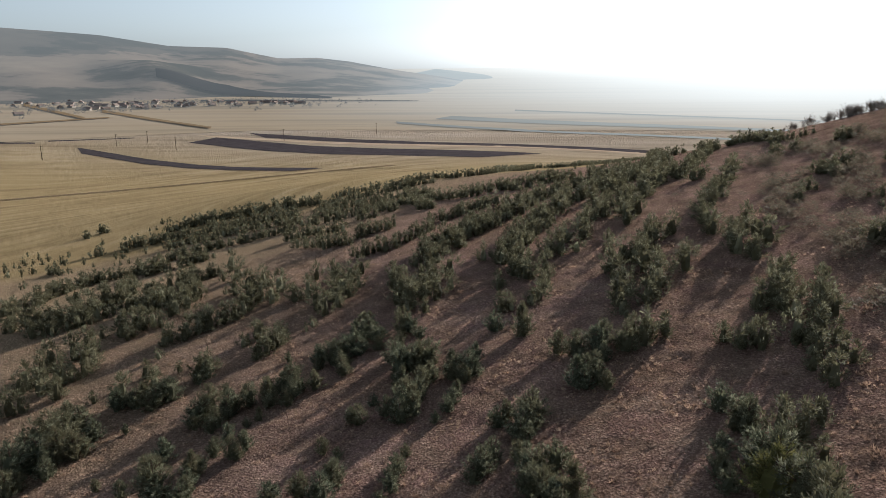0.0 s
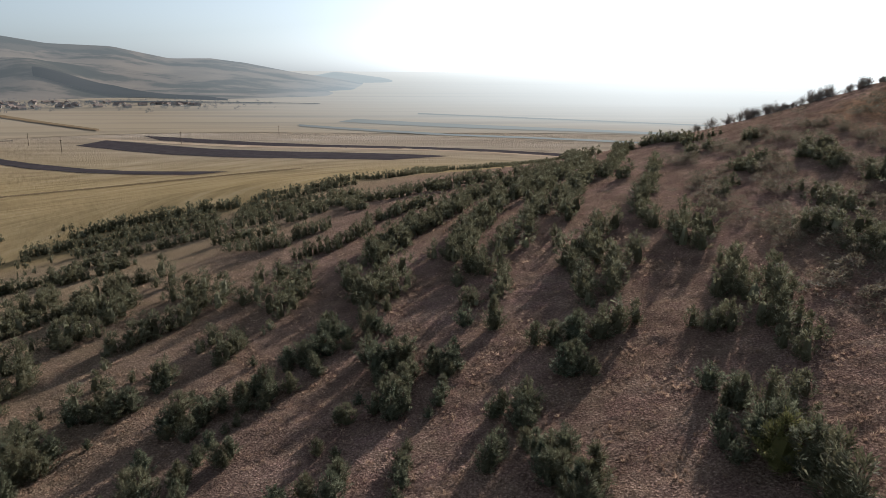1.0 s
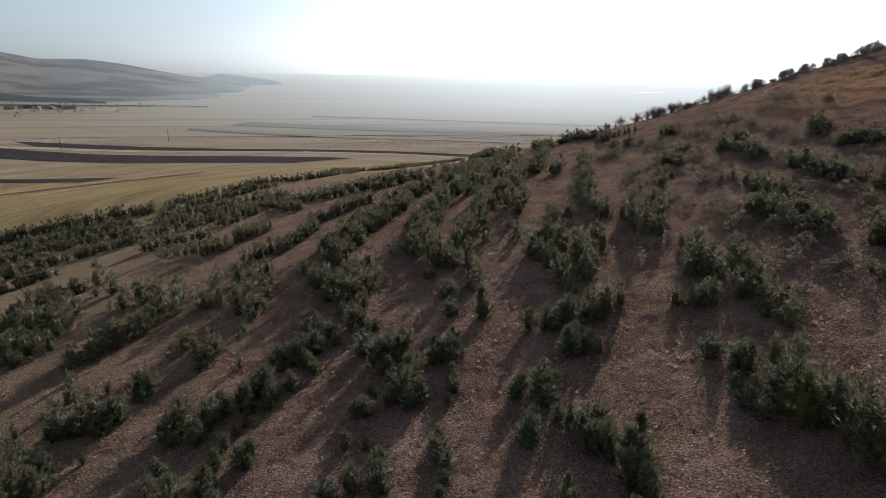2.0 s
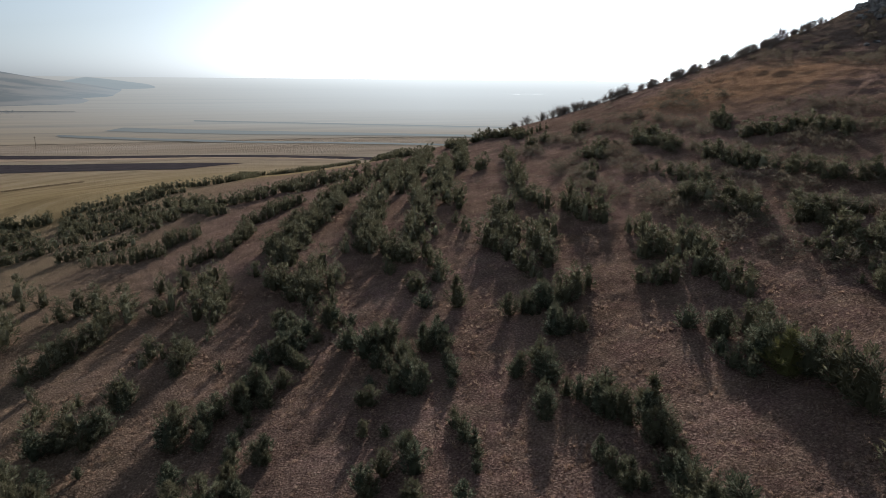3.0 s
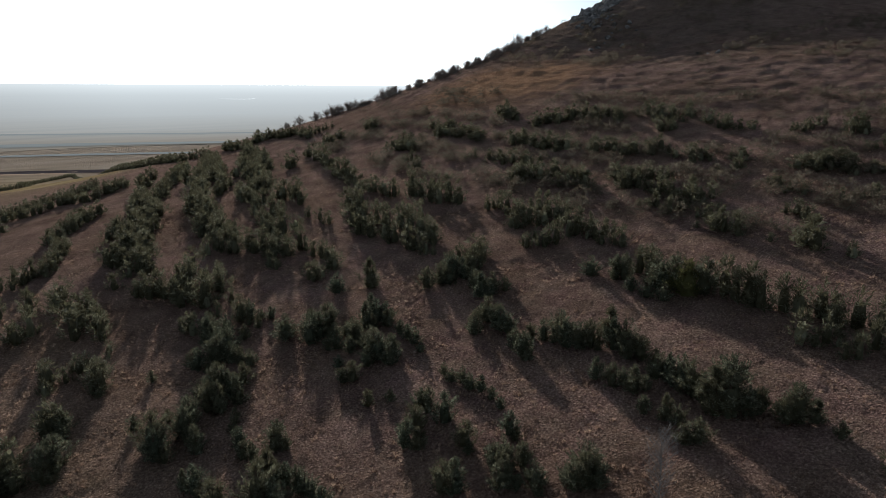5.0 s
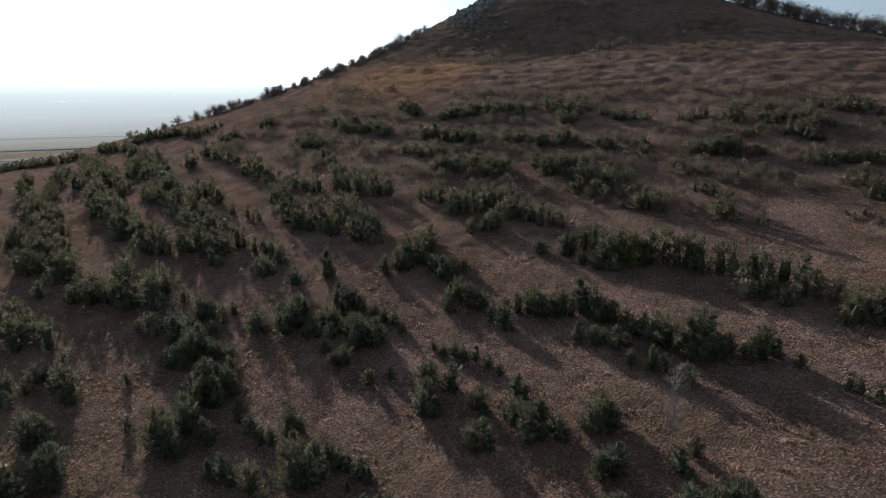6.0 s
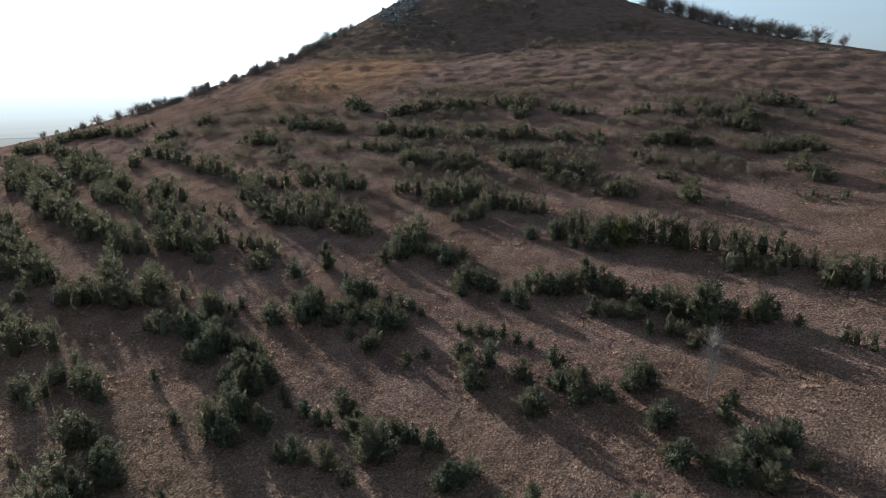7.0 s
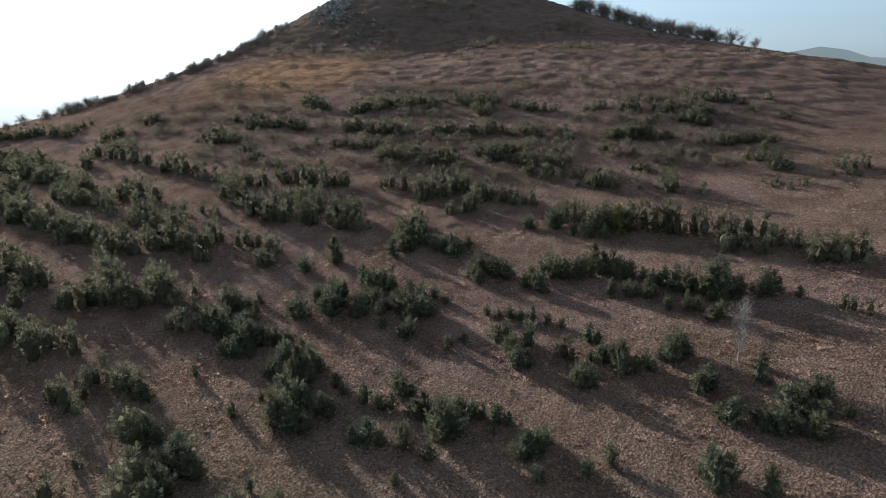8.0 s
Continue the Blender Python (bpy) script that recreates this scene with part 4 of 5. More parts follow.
tagged(new("far_pines", me), "rows of young dark green pines down the slope", "trees", kind="stuff")


twiggy = [loose_crown(90 + k, tufts=44, size=0.2, blades=3, broad=0.13, per=2, taper=0.35, heart=0) for k in range(3)]


# ---- grass ----
def tussocks(name, x, y, radius, height, per, width, seed, label):
    """Mounds of dry grass: blades that rise from one root and droop outwards, more of them downwind."""
    g = np.random.default_rng(seed)
    shape = (len(x), per)
    ang = g.uniform(0, 2 * np.pi, shape)
    near_, far_ = radius[:, None] * g.uniform(0.0, 0.55, shape), radius[:, None] * g.uniform(0.6, 1.25, shape)
    hh = height[:, None] * g.uniform(0.55, 1.15, shape) * (1.15 - 0.55 * far_ / radius[:, None])
    dx, dy = np.cos(ang), np.sin(ang)
    bx, by = x[:, None] + dx * near_, y[:, None] + dy * near_
    tx, ty = x[:, None] + dx * far_ - 0.05, y[:, None] + dy * far_ - 0.04
    z = land(x, y)[:, None]
    w = width * g.uniform(0.7, 1.4, shape)
    v = np.empty((*shape, 3, 3))
    v[..., 0, 0], v[..., 0, 1], v[..., 0, 2] = bx - dy * w, by + dx * w, z - 0.06
    v[..., 1, 0], v[..., 1, 1], v[..., 1, 2] = bx + dy * w, by - dx * w, z - 0.06
    v[..., 2, 0], v[..., 2, 1], v[..., 2, 2] = tx, ty, z + hh
    m_ = shape[0] * per
    me = bpy.data.meshes.new(name)
    me.vertices.add(m_ * 3)
    me.vertices.foreach_set("co", v.ravel())
    me.loops.add(m_ * 3)
    me.loops.foreach_set("vertex_index", np.arange(m_ * 3))
    me.polygons.add(m_)
    me.polygons.foreach_set("loop_start", np.arange(0, m_ * 3, 3))
    me.update(calc_edges=True)
    me.materials.append(M_GRASS)
    return tagged(new(name, me), label, "grass", kind="stuff")


g = np.random.default_rng(5)
px, py = g.uniform(-52, 76, 80000), g.uniform(-16, 106, 80000)
keep = g.random(len(px)) < np.clip(1.1 - np.hypot(px + 6, py - 33) / 66, 0.04, 0.55) * (1 + 0.7 * np.sin(px * 0.31 + 1.7 * np.sin(py * 0.21)) * np.sin(py * 0.43 + np.sin(px * 0.17)))
px, py = px[keep], py[keep]
size_ = g.uniform(0.5, 1.25, len(px)) * (1 + 0.3 * np.sin(px * 0.7 + 2 * np.sin(py * 0.37)) * np.sin(py * 0.8))
tussocks("dry_grass", px, py, 0.2 * size_, 0.21 * size_, 17, 0.018, 6, "dry straw and russet grass tussocks between the pines")

# ---- ridge: crag, bushes, shrubs ----
def boulder_mesh(name, seed, mat):
    """An angular stone about 1 m across."""
    bm = bmesh.new()
    bmesh.ops.create_icosphere(bm, subdivisions=1, radius=0.55)
    rng = random.Random(seed)
    cuts = [(Vector((rng.gauss(0, 1), rng.gauss(0, 1), rng.gauss(0, 1))).normalized(), rng.uniform(0.22, 0.4)) for _ in range(9)]
    for v in bm.verts:
        for nrm, d in cuts:
            over = v.co.dot(nrm) - d
            if over > 0:
                v.co -= nrm * over
        v.co += v.co.normalized() * 0.03 * noise.noise(v.co * 6 + Vector((seed, 0, 0)))
    me = bpy.data.meshes.new(name)
    bm.to_mesh(me)
    bm.free()
    me.materials.append(mat)
    return me


STONES = [boulder_mesh("boulder", s, M_ROCK) for s in range(6)]
rng = random.Random(21)


def crag(x0, y0, x1, y1, count, big, spread, label):
    root = new("rock_outcrop")
    root.location = ((x0 + x1) / 2, (y0 + y1) / 2, ground_z((x0 + x1) / 2, (y0 + y1) / 2))
    for _ in range(count):
        u = rng.random()
        x, y = x0 + (x1 - x0) * u + rng.gauss(0, spread), y0 + (y1 - y0) * u + rng.gauss(0, spread)
        s = big * rng.uniform(0.45, 1.0)
        ob = new("boulder", rng.choice(STONES))
        ob.parent = root
        ob.matrix_local = pose(x - root.location.x, y - root.location.y, ground_z(x, y) + 0.12 * s - root.location.z, rng.uniform(-25, 25), rng.uniform(-25, 25), rng.uniform(0, 360)) @ Matrix.Diagonal((s * 1.3, s, s * 0.95, 1))
    return tagged(root, label, "rock")


def summit_ridge():
    """Rock face of the summit: broken blocks that stand out of the slope."""
    bm = bmesh.new()
    p0, p1, uphill = Vector((131, 108.5, 0)), Vector((121, 86, 0)), Vector((30, 3, 0))
    nu, nv = 110, 110
    U, V = np.meshgrid(np.arange(nu + 1) / nu, np.arange(nv + 1) / nv, indexing="ij")
    base_z = land(p0.x + (p1.x - p0.x) * U + uphill.x * V, p0.y + (p1.y - p0.y) * U + uphill.y * V)
    grid = []
    for i in range(nu + 1):
        u, row = i / nu, []
        for j in range(nv + 1):
            v = j / nv
            q = p0 + (p1 - p0) * u + uphill * v
            g_ = float(base_z[i, j])
            k = Vector((q.x, q.y, 0.6 * g_))
            d, _p = noise.voronoi(k * 0.26)
            d2, _p = noise.voronoi(k * 0.75 + Vector((9, 0, 0)))
            ragged = 0.22 * noise.noise(k * 0.2) + 0.12 * noise.noise(k * 0.6)
            rim = max(0.0, min(1, u * 8 + 0.2, (0.86 + ragged - u) * 4, (v - 0.04 + ragged) * 7, (1 - v) * 6))
            block = 3.0 * min(0.7, d[1] - d[0]) + 1.6 * min(0.7, d2[1] - d2[0])
            row.append(bm.verts.new((q.x + 0.4 * noise.noise(k), q.y + 0.4 * noise.noise(k * 1.3), g_ - 1.1 + rim * (0.7 + 0.75 * block))))
        grid.append(row)
    for r0, r1 in zip(grid, grid[1:]):
        for j in range(nv):
            bm.faces.new((r0[j], r0[j + 1], r1[j + 1], r1[j]))
    bmesh.ops.recalc_face_normals(bm, faces=bm.faces)
    me = bpy.data.meshes.new("rock_ridge")
    bm.to_mesh(me)
    bm.free()
    me.materials.append(M_ROCK)
    return tagged(new("rock_ridge", me), "weathered grey rock spine on the summit", "rock")


summit_ridge()
crag(127, 97, 135, 101, 12, 2.2, 2.5, "broken grey rocks below the crag")
crag(119, 80, 128, 92, 12, 1.6, 3.5, "grey stones scattered below the summit")
crag(107, 56, 115, 63, 9, 1.1, 2.5, "pale stones half sunk in dry grass")
crag(114, -5, 116, -3, 5, 1.6, 0.7, "pale stones under a lone bush on the ridge")


def bush_mesh(seed, twigs, spread):
    """Bare twigs that fork twice from the foot, in a rounded fan 1 m high."""
    rng = random.Random(seed)
    bm = bmesh.new()
    for _ in range(twigs):
        ang, tilt, far = rng.uniform(0, 6.283), rng.uniform(0.0, 1.25), rng.uniform(0.55, 1.0)
        end = Vector((math.cos(ang) * math.sin(tilt) * spread, math.sin(ang) * math.sin(tilt) * spread, math.cos(tilt))) * far
        foot = Vector((rng.gauss(0, 0.05), rng.gauss(0, 0.05), -0.08))
        knee = foot.lerp(end, 0.5) + Vector((rng.gauss(0, 0.05), rng.gauss(0, 0.05), rng.gauss(0, 0.03)))
        spar(bm, foot, knee, 0.012, 0.008, 3)
        for _f in range(5):
            mid_ = knee.lerp(end, rng.uniform(0.4, 1.0)) + Vector((rng.gauss(0, 0.09), rng.gauss(0, 0.09), rng.gauss(0, 0.06)))
            spar(bm, knee, mid_, 0.007, 0.004, 3)
            for _g in range(4):
                tip = mid_ + Vector((rng.gauss(0, 0.09), rng.gauss(0, 0.09), rng.uniform(-0.02, 0.14)))
                w = Vector((rng.gauss(0, 1), rng.gauss(0, 1), 0)).normalized() * 0.008
                bm.faces.new((bm.verts.new(mid_ + w), bm.verts.new(mid_ - w), bm.verts.new(tip)))
    return bm


def bush(seed, twigs, spread, mat, label, group):
    root = new("bare_bush")
    part("crown", bush_mesh(seed, twigs, spread), mat, root)
    return tagged(root, label, "bush", group)


M_TWIG, n, l, b = material("grey_twigs")
l.new(ramp(n, l, noise_at(n, l, spot(n), 3.0, 3), (0.3, (0.19, 0.155, 0.13)), (0.7, (0.34, 0.285, 0.245))), b.inputs["Base Color"])
BUSHES = [bush(40 + s, 34, 0.62 + 0.1 * s, M_TWIG, "bare grey-brown leafless bush on the ridge", "leafless bushes along the ridge") for s in range(3)]
for k in range(25):        # the far ridge, towards the saddle
    u = k / 24
    x, y = 173 - 8 * u + rng.gauss(0, 1.8), 37 - 42 * u + rng.gauss(0, 0.7)
    h = rng.uniform(4.0, 5.6)
    copy_thing(rng.choice(BUSHES), pose(x, y, ground_z(x, y), 0, 0, rng.uniform(0, 360)) @ Matrix.Diagonal((h * 1.45, h * 1.45, h * 0.9, 1)))
for x, y, h in ((166, -14, 3.4), (165.5, -10.5, 2.0), (125, 115.5, 4.0), (121, 115, 2.4), (134, 114.5, 2.2)):
    copy_thing(BUSHES[1], pose(x, y, ground_z(x, y), 0, 0, x) @ Matrix.Diagonal((h, h, h, 1)))
CREST = ((74, 164), (79, 150), (82, 140), (86, 133), (90, 127), (96, 123), (102, 118), (111, 116), (118, 115), (127, 116), (138, 114))
for k in range(125):       # the shoulder that falls to the plain
    u = 10 * rng.random() ** 0.9
    i = min(9, int(u))
    x = CREST[i][0] + (CREST[i + 1][0] - CREST[i][0]) * (u - i) + rng.gauss(0, 1.0)
    y = CREST[i][1] + (CREST[i + 1][1] - CREST[i][1]) * (u - i) + rng.gauss(0, 1.6)
    h = 0.9 + 2.1 * rng.random() ** 2.2
    copy_thing(rng.choice(BUSHES), pose(x, y, ground_z(x, y), 0, 0, rng.uniform(0, 360)) @ Matrix.Diagonal((h * 1.2, h * 1.2, h, 1)))
M_PALE_TWIG, n, l, b = material("pale_twigs")
l.new(ramp(n, l, noise_at(n, l, spot(n), 3.0, 3), (0.3, (0.20, 0.175, 0.155)), (0.7, (0.33, 0.295, 0.265))), b.inputs["Base Color"])


def sapling():
    """A leafless young tree: one stem, and fine twigs that sweep up from it."""
    rs = random.Random(50)
    root = new("bare_sapling")
    stem, twigs = bmesh.new(), bmesh.new()
    knots = [Vector((0.06 * math.sin(3.0 * z), 0.05 * math.cos(2.0 * z) - 0.05, z)) for z in (-0.2, 0.6, 1.2, 1.9, 2.6, 3.3, 3.9)]
    for k, (p0, p1) in enumerate(zip(knots, knots[1:])):
        spar(stem, p0, p1, 0.05 - 0.007 * k, 0.043 - 0.007 * k, 6)
    for _ in range(90):
        z = rs.uniform(0.7, 3.7)
        k = min(5, max(0, int((z + 0.2) / 0.68)))
        ang, far = rs.uniform(0, 6.283), (0.35 + 0.45 * math.sin(math.pi * (z - 0.3) / 3.9)) * rs.uniform(0.5, 1.1)
        foot = Vector((knots[k].x, knots[k].y, z))
        tip = foot + Vector((math.cos(ang) * far, math.sin(ang) * far, far * rs.uniform(0.7, 1.4)))
        spar(twigs, foot, tip, 0.014, 0.006, 3)
        for _f in range(4):
            q = foot.lerp(tip, rs.uniform(0.35, 0.95))
            spar(twigs, q, q + Vector((rs.gauss(0, 0.14), rs.gauss(0, 0.14), rs.uniform(0.1, 0.32))), 0.008, 0.004, 3)
    part("trunk", stem, M_PALE_TWIG, root)
    part("twigs", twigs, M_PALE_TWIG, root)
    return tagged(root, "pale bare leafless sapling among the pines", "tree")


lone = sapling()
lone.matrix_basis = pose(-7.6, 17.2, ground_z(-7.6, 17.2))
for k in BUSHES:
    for o in (*k.children_recursive, k):
        bpy.data.objects.remove(o)

# low brown scrub on the upper slope
M_SCRUB = needles("brown_scrub", (0.072, 0.069, 0.052), (0.14, 0.132, 0.097), (0.30, 0.275, 0.21))
vs, fs, base = [], [], 0
for _ in range(1800):
    x, y = rng.uniform(26, 140), rng.uniform(-20, 125)
    if noise.noise((x * 0.05, y * 0.05, 4.0)) < -0.05 + 0.3 * (rng.random() - 0.5):
        continue
    v, f = twiggy[rng.randrange(3)]
    h = rng.uniform(0.15, 0.6)
    c, s, w = math.cos(x * 9), math.sin(x * 9), h * rng.uniform(2.2, 4.5)
    vs.append(np.stack([x + w * (v[:, 0] * c - v[:, 1] * s), y + w * (v[:, 0] * s + v[:, 1] * c), ground_z(x, y) + h * v[:, 2]], -1))
    fs.append(f + base)
    base += len(v)
for _ in range(900):
    x, y = rng.uniform(96, 140), rng.uniform(30, 112)
    if noise.noise((x * 0.07, y * 0.07, 9.0)) < 0.02:
        continue
    v, f = twiggy[rng.randrange(3)]
    h = 0.3 + 1.2 * rng.random() ** 1.6
    c, s, w = math.cos(x * 9), math.sin(x * 9), h * rng.uniform(1.3, 2.4)
    vs.append(np.stack([x + w * (v[:, 0] * c - v[:, 1] * s), y + w * (v[:, 0] * s + v[:, 1] * c), ground_z(x, y) + h * v[:, 2]], -1))
    fs.append(f + base)
    base += len(v)
for _ in range(5200):       # low heath along the upper terraces
    x, y = rng.uniform(20, 92), rng.uniform(-14, 112)
    z = ground_z(x, y)
    band = (z + 0.9 * noise.noise((x * 0.05, y * 0.05, 2.0))) / 1.9 % 1.0
    if y < 4 + 10 * rng.random() or not 47.0 < z < 58.5 or band > 0.58 or noise.noise((x * 0.06, y * 0.06, 6.0)) < -0.12:
        continue
    v, f = twiggy[rng.randrange(3)]
    h = rng.uniform(0.45, 1.3)
    c, s, w = math.cos(x * 9), math.sin(x * 9), h * rng.uniform(1.5, 2.4)
    vs.append(np.stack([x + w * (v[:, 0] * c - v[:, 1] * s), y + w * (v[:, 0] * s + v[:, 1] * c), z + h * v[:, 2]], -1))
    fs.append(f + base)
    base += len(v)
me = bpy.data.meshes.new("scrub")
me.from_pydata(np.concatenate(vs).tolist(), [], np.concatenate(fs).tolist())
me.materials.append(M_SCRUB)
tagged(new("scrub", me), "low brown scrub on the upper slope", "shrubs", kind="stuff")

# ---- the plain: fields, track, poles, village ----
draped("field_ploughed", M_PLOUGH, ((-306, 578), (-69, 396), (-86, 391), (-283, 540)), 0.5, "narrow dark ploughed strip in the stubble")
draped("field_ploughed_broad", M_PLOUGH, ((-213, 654), (66, 462), (23, 426), (-225, 613)), 0.5, "broad dark ploughed field")
draped("field_ploughed_long", M_PLOUGH, ((-193, 693), (270, 455), (247, 439), (-167, 650)), 0.5, "long dark ploughed strip")
draped("field_left", M_TRACK, ((-810, 1357), (-483, 942), (-462, 900), (-746, 1249)), 1.9, "dark band of bare soil")
draped("field_band", M_TRACK, ((-548, 1126), (-253, 759), (-246, 736), (-511, 1051)), 1.5, "pale band of mown field")
draped("field_pale", M_PALE, ((-240, 676), (160, 494), (150, 480), (-220, 655)), 0.45, "pale strip between ploughed fields")
draped("field_margin", M_TRACK, ((-535, 842), (-454, 949), (-444, 929), (-520, 819)), 1.4, "dark margin between fields")
draped("track", M_TRACK, ((-214, 321), (-28, 388), (-26, 384), (-210, 317)), 0.7, "earth track between the fields", "track")
draped("gully", M_PLOUGH, ((-363, 637), (-293, 657), (-290, 651), (-357, 626)), 0.4, "dark dry gully in the stubble", "gully")
draped("gully_short", M_PLOUGH, ((-401, 622), (-365, 618), (-358, 608), (-391, 610)), 0.4, "dark dry gully in the stubble", "gully")


def utility_pole():
    root = new("utility_pole")
    bm = bmesh.new()
    spar(bm, (0, 0, -0.5), (0, 0, 10.5), 0.20, 0.13, 8)
    part("pole", bm, M_BARK, root)
    bm = bmesh.new()
    spar(bm, (-1.1, 0, 9.9), (1.1, 0, 9.9), 0.09, 0.09, 4)
    part("crossarm", bm, M_BARK, root)
    for x in (-1.0, 0.0, 1.0):
        bm = bmesh.new()
        spar(bm, (x, 0, 9.95), (x, 0, 10.3), 0.07, 0.05, 6)
        part("insulator", bm, M_ROCK, root)
    return tagged(root, "weathered wooden utility pole in the stubble", "pole", "utility poles across the plain")


pole = utility_pole()
for k, (x, y) in enumerate(((-293, 503), (-277, 587), (-261, 612), (-218, 564), (-143, 623), (-67, 696))):
    m = pose(x, y, ground_z(x, y), 0, 0, 42)
    if k:
        copy_thing(pole, m)
    else:
        pole.matrix_basis = m


M_WALL, n, l, b = material("plaster")
l.new(ramp(n, l, noise_at(n, l, spot(n), 0.05, 3), (0.3, (0.24, 0.215, 0.19)), (0.7, (0.42, 0.39, 0.35))), b.inputs["Base Color"])
M_ROOF, n, l, b = material("clay_roof")
l.new(ramp(n, l, noise_at(n, l, spot(n), 0.05, 3), (0.3, (0.15, 0.115, 0.10)), (0.7, (0.26, 0.21, 0.185))), b.inputs["Base Color"])


def house():
    root = new("house")
    bm = bmesh.new()
    bmesh.ops.create_cube(bm, size=1, matrix=Matrix.Translation((0, 0, 1.5)) @ Matrix.Diagonal((12, 8, 4, 1)))
    part("wall", bm, M_WALL, root)
    bm = bmesh.new()
    v = [bm.verts.new(p) for p in ((-6.5, -4.6, 3.4), (6.5, -4.6, 3.4), (6.5, 4.6, 3.4), (-6.5, 4.6, 3.4), (-6.5, 0, 6.4), (6.5, 0, 6.4))]
    for f in ((0, 1, 5, 4), (2, 3, 4, 5), (1, 2, 5), (3, 0, 4), (3, 2, 1, 0)):
        bm.faces.new([v[i] for i in f])
    part("roof", bm, M_ROOF, root)
    return tagged(root, "small far village house with pitched roof", "house", "houses of the far village")


home = house()
spots_ = []
for k in range(70):
    u = rng.random()
    az, r = radians(-32 + 21 * u), 1170 + 130 * u + rng.uniform(-20, 440) * (1 - u) + rng.uniform(0, 60)
    x, y = r * math.sin(az), r * math.cos(az)
    spots_.append((x, y))
    m = pose(x, y, ground_z(x, y), 0, 0, rng.uniform(0, 180))
    if k:
        copy_thing(home, m)
    else:
        home.matrix_basis = m
vs, fs, base = [], [], 0
for _ in range(330):
    hx, hy = rng.choice(spots_)
    x, y = hx + rng.gauss(0, 75), hy + rng.gauss(0, 75)
    v, f = twiggy[rng.randrange(3)]
    h = rng.uniform(3, 7)
    w = h * rng.uniform(1.2, 2.0)
    vs.append(np.stack([x + w * v[:, 0], y + w * v[:, 1], ground_z(x, y) + h * v[:, 2]], -1))
    fs.append(f + base)
    base += len(v)
me = bpy.data.meshes.new("village_trees")
me.from_pydata(np.concatenate(vs).tolist(), [], np.concatenate(fs).tolist())
me.materials.append(M_TWIG)
tagged(new("village_trees", me), "bare brown trees round the far village", "trees", kind="stuff")


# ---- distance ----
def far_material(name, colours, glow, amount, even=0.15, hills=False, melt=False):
    """A far surface: its own colours, with distance haze painted in as emission, stronger towards the sun."""
    m, n, l, b = material(name)
    co = spot(n)
    mp = n.new("ShaderNodeMapping")
    mp.inputs["Rotation"].default_value = (0, 0, radians(24))
    mp.inputs["Scale"].default_value = (0.0022, 0.0026, 0.004) if hills else (0.0008, 0.008, 0.004)
    l.new(co, mp.inputs[0])
    own = ramp(n, l, noise_at(n, l, mp.outputs[0], 1.0, 7, 0.62), *colours)
    if hills:                                   # dark woods along the crests
        part_ = n.new("ShaderNodeSeparateXYZ")
        l.new(co, part_.inputs[0])
        high = calc(n, l, "ADD", calc(n, l, "MULTIPLY", part_.outputs[2], 0.0055), calc(n, l, "MULTIPLY", noise_at(n, l, mp.outputs[0], 2.2, 6, 0.65), 0.7))
        own = mixed(n, l, ramp(n, l, high, (0.98, 0.0), (1.2, 0.6)), own, (0.05, 0.054, 0.05))
    l.new(own, b.inputs["Base Color"])
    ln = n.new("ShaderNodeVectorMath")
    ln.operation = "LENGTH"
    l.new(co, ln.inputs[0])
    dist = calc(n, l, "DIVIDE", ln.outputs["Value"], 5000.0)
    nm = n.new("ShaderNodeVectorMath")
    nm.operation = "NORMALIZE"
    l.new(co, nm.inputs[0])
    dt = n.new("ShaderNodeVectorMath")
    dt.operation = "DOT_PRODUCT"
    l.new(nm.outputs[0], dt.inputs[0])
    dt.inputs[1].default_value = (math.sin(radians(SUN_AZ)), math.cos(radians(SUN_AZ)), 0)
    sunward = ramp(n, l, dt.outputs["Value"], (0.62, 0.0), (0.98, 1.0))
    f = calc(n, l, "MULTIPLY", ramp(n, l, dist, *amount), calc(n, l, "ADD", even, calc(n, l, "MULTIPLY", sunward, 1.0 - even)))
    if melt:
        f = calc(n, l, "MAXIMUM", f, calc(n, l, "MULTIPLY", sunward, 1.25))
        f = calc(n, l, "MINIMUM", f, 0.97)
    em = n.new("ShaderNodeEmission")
    haze_glow = ramp(n, l, dist, (0.3, glow), (0.6, tuple(1.15 * g_ for g_ in glow)), (0.9, tuple(1.45 * g_ for g_ in glow)))
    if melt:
        haze_glow = mixed(n, l, calc(n, l, "MINIMUM", calc(n, l, "MULTIPLY", sunward, 1.3), 0.9), haze_glow, (0.52, 0.60, 0.64))
    l.new(haze_glow, em.inputs[0])
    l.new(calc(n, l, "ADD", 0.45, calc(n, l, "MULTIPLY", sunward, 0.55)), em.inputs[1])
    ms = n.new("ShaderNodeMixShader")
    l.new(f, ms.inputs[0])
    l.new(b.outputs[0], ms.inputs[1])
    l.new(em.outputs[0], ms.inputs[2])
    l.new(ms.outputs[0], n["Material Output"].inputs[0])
    return m


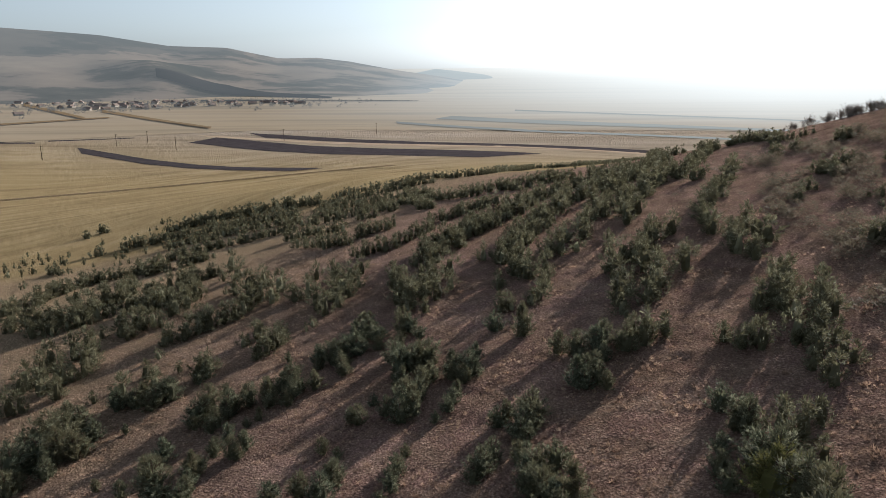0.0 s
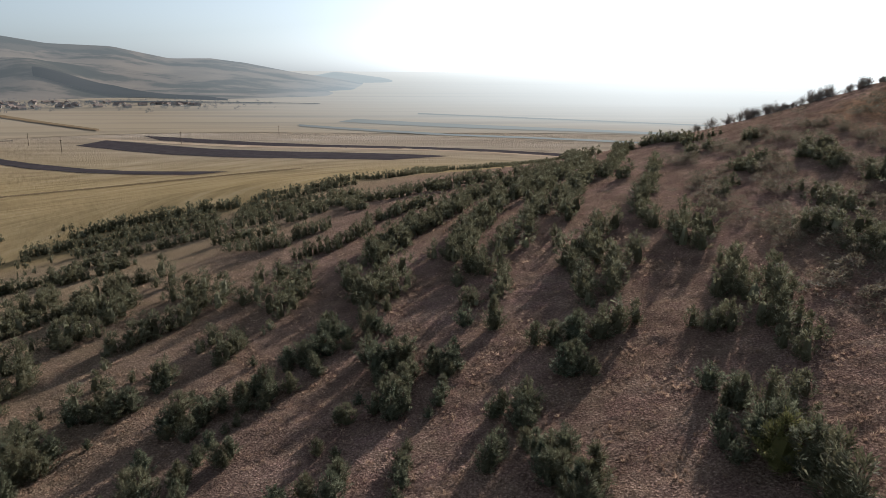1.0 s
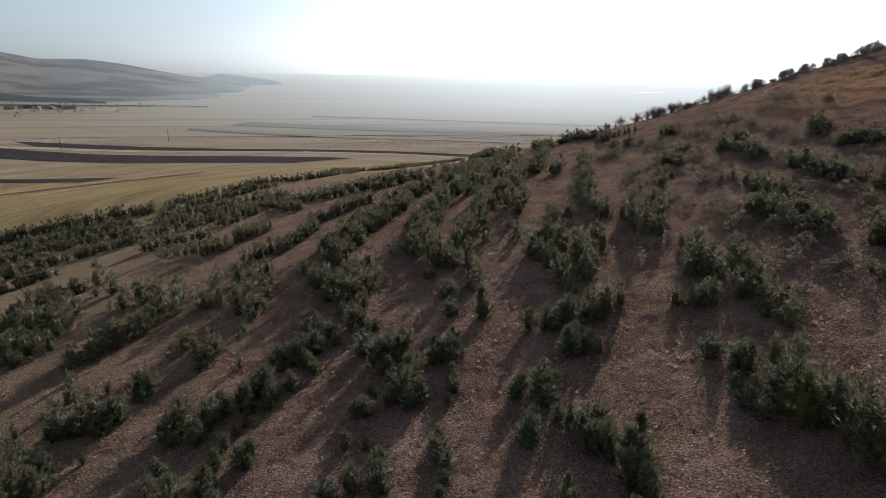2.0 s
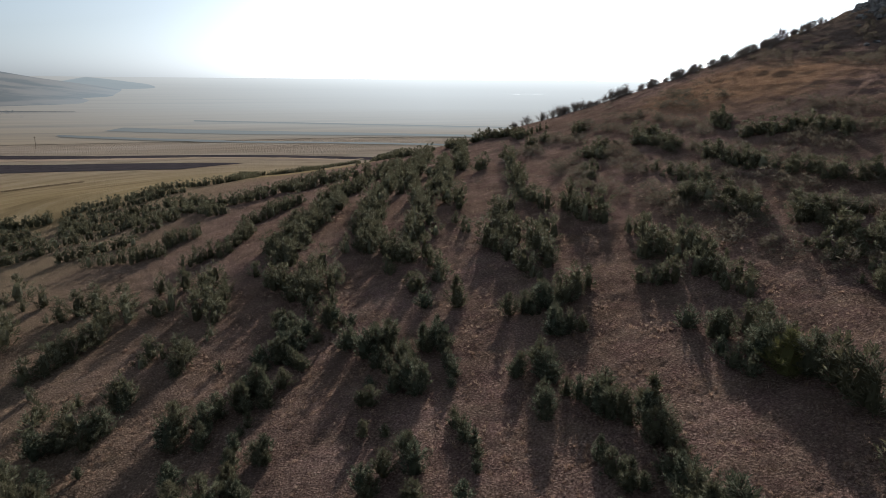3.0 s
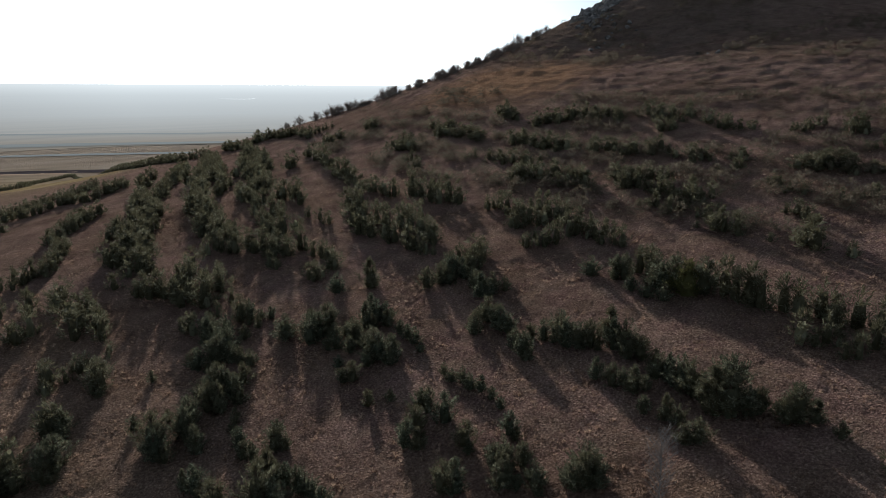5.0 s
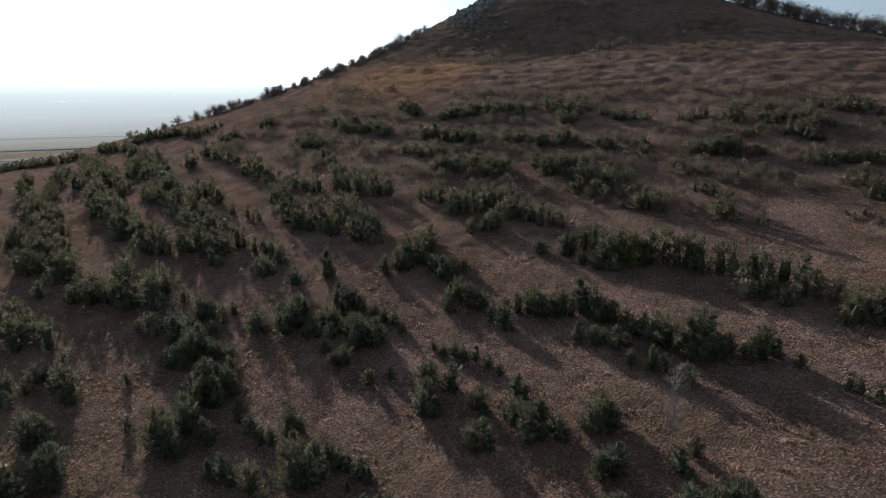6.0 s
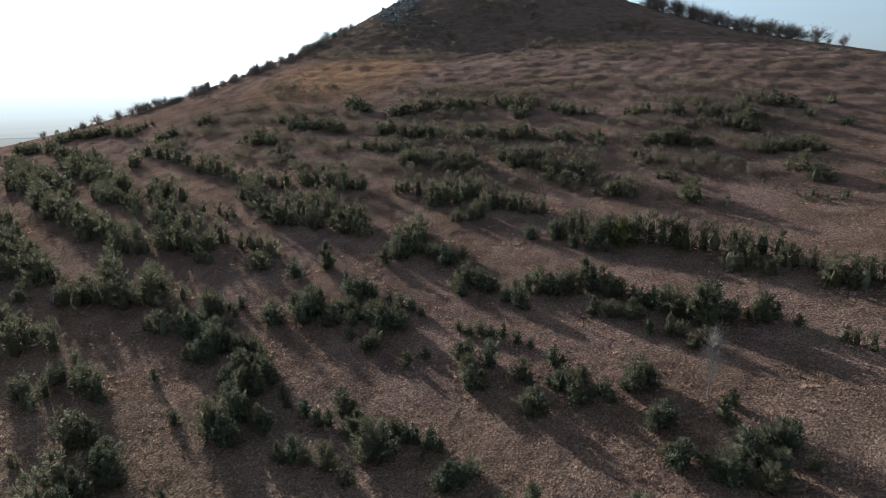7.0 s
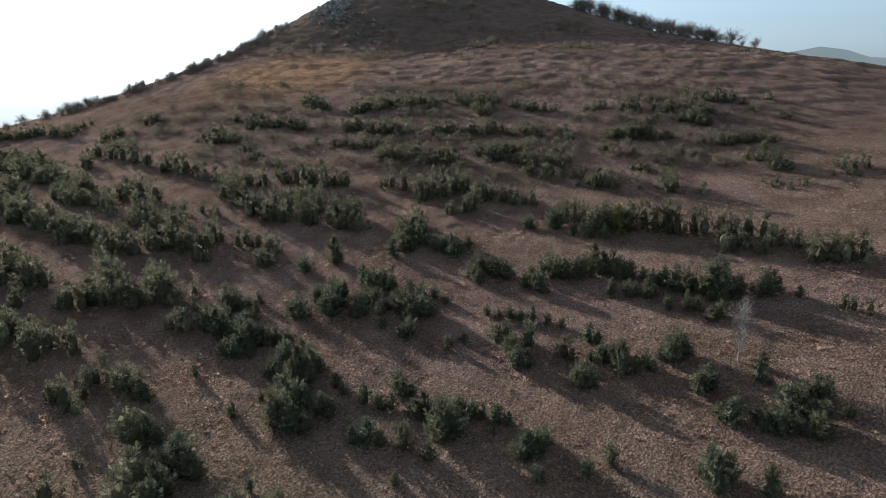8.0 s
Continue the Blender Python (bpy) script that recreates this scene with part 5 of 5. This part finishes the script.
FIELDS = ((0.3, (0.24, 0.185, 0.125)), (0.5, (0.31, 0.245, 0.17)), (0.7, (0.16, 0.135, 0.10)))
WOODS = ((0.40, (0.035, 0.035, 0.028)), (0.47, (0.07, 0.062, 0.05)), (0.52, (0.20, 0.155, 0.12)), (0.68, (0.28, 0.22, 0.165)))
# painted haze: each of these glows more with distance, though nothing there gives light
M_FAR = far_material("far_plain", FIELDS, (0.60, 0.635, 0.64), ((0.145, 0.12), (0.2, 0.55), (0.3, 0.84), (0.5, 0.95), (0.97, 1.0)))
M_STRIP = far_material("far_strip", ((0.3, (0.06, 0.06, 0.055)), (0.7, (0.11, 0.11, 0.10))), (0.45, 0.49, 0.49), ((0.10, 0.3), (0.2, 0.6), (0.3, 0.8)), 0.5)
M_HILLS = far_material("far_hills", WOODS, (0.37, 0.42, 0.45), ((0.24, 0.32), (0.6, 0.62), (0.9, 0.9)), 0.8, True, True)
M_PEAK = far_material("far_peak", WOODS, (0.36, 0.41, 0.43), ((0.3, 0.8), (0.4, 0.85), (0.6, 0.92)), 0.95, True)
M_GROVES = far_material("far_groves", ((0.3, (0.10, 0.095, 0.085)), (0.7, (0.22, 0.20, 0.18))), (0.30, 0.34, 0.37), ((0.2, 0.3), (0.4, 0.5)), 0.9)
# the village trees carry the same painted haze
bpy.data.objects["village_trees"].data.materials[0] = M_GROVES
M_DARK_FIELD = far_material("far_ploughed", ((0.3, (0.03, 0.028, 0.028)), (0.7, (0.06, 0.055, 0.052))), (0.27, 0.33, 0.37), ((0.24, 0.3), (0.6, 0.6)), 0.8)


def far_sheet(name, mat, az0, az1, r0, r1, height, label, na=160, nr=40):
    bm = bmesh.new()
    grid = []
    az = np.radians(az0 + (az1 - az0) * np.arange(na + 1) / na)
    near_, far_ = (np.interp(np.degrees(az), *q) if isinstance(q, tuple) else np.full(na + 1, float(q)) for q in (r0, r1))
    for i in range(nr + 1):
        r = near_ + (far_ - near_) * (i / nr) ** 1.4
        xs, ys = r * np.sin(az), r * np.cos(az)
        zs = land(xs, ys)
        grid.append([bm.verts.new((x, y, z + height(math.degrees(a_), r_, x, y))) for x, y, z, a_, r_ in zip(xs, ys, zs, az, r)])
    for p, q in zip(grid, grid[1:]):
        for j in range(na):
            f = bm.faces.new((p[j], p[j + 1], q[j + 1], q[j]))
            f.smooth = True
    bmesh.ops.recalc_face_normals(bm, faces=bm.faces)
    me = bpy.data.meshes.new(name)
    bm.to_mesh(me)
    bm.free()
    me.materials.append(mat)
    return tagged(new(name, me), label, "backdrop", kind="structure")


# far strips in M_STRIP, greyed by its painted haze
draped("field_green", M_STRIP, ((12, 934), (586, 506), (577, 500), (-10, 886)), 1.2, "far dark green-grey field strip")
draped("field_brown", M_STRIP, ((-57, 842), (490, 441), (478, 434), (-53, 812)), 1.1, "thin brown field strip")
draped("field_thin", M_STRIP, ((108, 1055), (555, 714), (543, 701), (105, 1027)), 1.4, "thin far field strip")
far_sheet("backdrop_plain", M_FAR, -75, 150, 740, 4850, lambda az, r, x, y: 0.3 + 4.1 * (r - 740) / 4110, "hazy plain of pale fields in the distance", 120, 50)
# crest of the left range: degrees of azimuth, degrees of elevation
CREST_AZ = (-70, -50, -40, -31.5, -28.9, -25.4, -20.9, -16.8, -15.2, -12.9, -10, -7.4, -3.8, 0, 4, 8)
CREST_EL = (2.0, 2.6, 3.0, 2.75, 2.58, 2.33, 1.61, 1.5, 1.16, 0.69, 0.72, 0.41, -0.27, -0.85, -1.5, -2.2)


def left_range(az, r, x, y):
    crest = 62 + 2900 * math.tan(radians(float(np.interp(az, CREST_AZ, CREST_EL))))
    u = min(1.0, max(0.0, (r - 1450) / 1450))
    rise = u * u * (3 - 2 * u) * 0.55 + 0.45 * u ** 3
    folds = 34 * noise.noise((x * 0.0016, y * 0.0016, 1)) + 14 * noise.noise((x * 0.005, y * 0.005, 2))
    knoll = 38 * math.exp(-((az + 21.8) / 3.0) ** 2 - ((r - 2050) / 260) ** 2)
    back = max(0.0, 1 - max(0.0, r - 2900) / 900)
    return -3 + max(0.0, crest - 18 * 0) * rise * back * (1 if crest > 0 else 0) + folds * u * (1 - u) * 2.2 * back * min(1.0, max(0.0, crest / 70)) + knoll


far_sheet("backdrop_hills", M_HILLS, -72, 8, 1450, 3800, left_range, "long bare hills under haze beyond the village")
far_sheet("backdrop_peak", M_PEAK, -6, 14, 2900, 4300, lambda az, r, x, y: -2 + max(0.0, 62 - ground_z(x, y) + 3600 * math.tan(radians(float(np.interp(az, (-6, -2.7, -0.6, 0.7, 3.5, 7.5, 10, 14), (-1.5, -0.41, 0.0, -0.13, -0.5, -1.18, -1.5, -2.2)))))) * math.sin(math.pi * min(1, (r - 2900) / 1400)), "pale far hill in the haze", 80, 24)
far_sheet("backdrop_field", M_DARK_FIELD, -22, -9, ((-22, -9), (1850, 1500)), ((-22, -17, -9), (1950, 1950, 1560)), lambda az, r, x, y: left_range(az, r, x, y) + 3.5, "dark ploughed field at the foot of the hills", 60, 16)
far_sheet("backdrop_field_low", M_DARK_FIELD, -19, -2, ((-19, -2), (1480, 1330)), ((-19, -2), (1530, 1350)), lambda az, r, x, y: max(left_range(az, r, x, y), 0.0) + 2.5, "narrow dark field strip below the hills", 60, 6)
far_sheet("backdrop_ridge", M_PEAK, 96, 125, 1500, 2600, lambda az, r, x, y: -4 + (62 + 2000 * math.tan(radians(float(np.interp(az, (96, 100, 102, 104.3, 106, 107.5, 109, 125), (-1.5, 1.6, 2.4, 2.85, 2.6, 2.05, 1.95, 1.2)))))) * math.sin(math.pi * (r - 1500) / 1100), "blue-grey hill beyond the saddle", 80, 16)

M_WATER, n, l, b = material("pond_water", 0.05)
b.inputs["Base Color"].default_value = (0.05, 0.06, 0.07, 1)
b.inputs["Specular IOR Level"].default_value = 0.5


def pond(az, r, wide, deep, label):
    bm = bmesh.new()
    x, y = r * math.sin(radians(az)), r * math.cos(radians(az))
    z = max(ground_z(x, y), ground_z(x * 1.02, y * 1.02)) + 5.5
    ring = []
    for k in range(28):
        t_ = 6.283 * k / 28
        q = 1 + 0.25 * noise.noise((math.cos(t_) * 2, math.sin(t_) * 2, az))
        u, w = wide * math.cos(t_) * q, deep * math.sin(t_) * q
        a_ = radians(az)
        ring.append(bm.verts.new((x + u * math.cos(a_) + w * math.sin(a_), y - u * math.sin(a_) + w * math.cos(a_), z)))
    bm.faces.new(ring)
    bmesh.ops.recalc_face_normals(bm, faces=bm.faces)
    me = bpy.data.meshes.new("water")
    bm.to_mesh(me)
    bm.free()
    me.materials.append(M_WATER)
    return tagged(new("water", me), label, "pond", kind="structure")


pond(32.5, 2500, 70, 14, "far bright pond on the plain")
pond(38.9, 3500, 75, 14, "far bright pond on the plain")
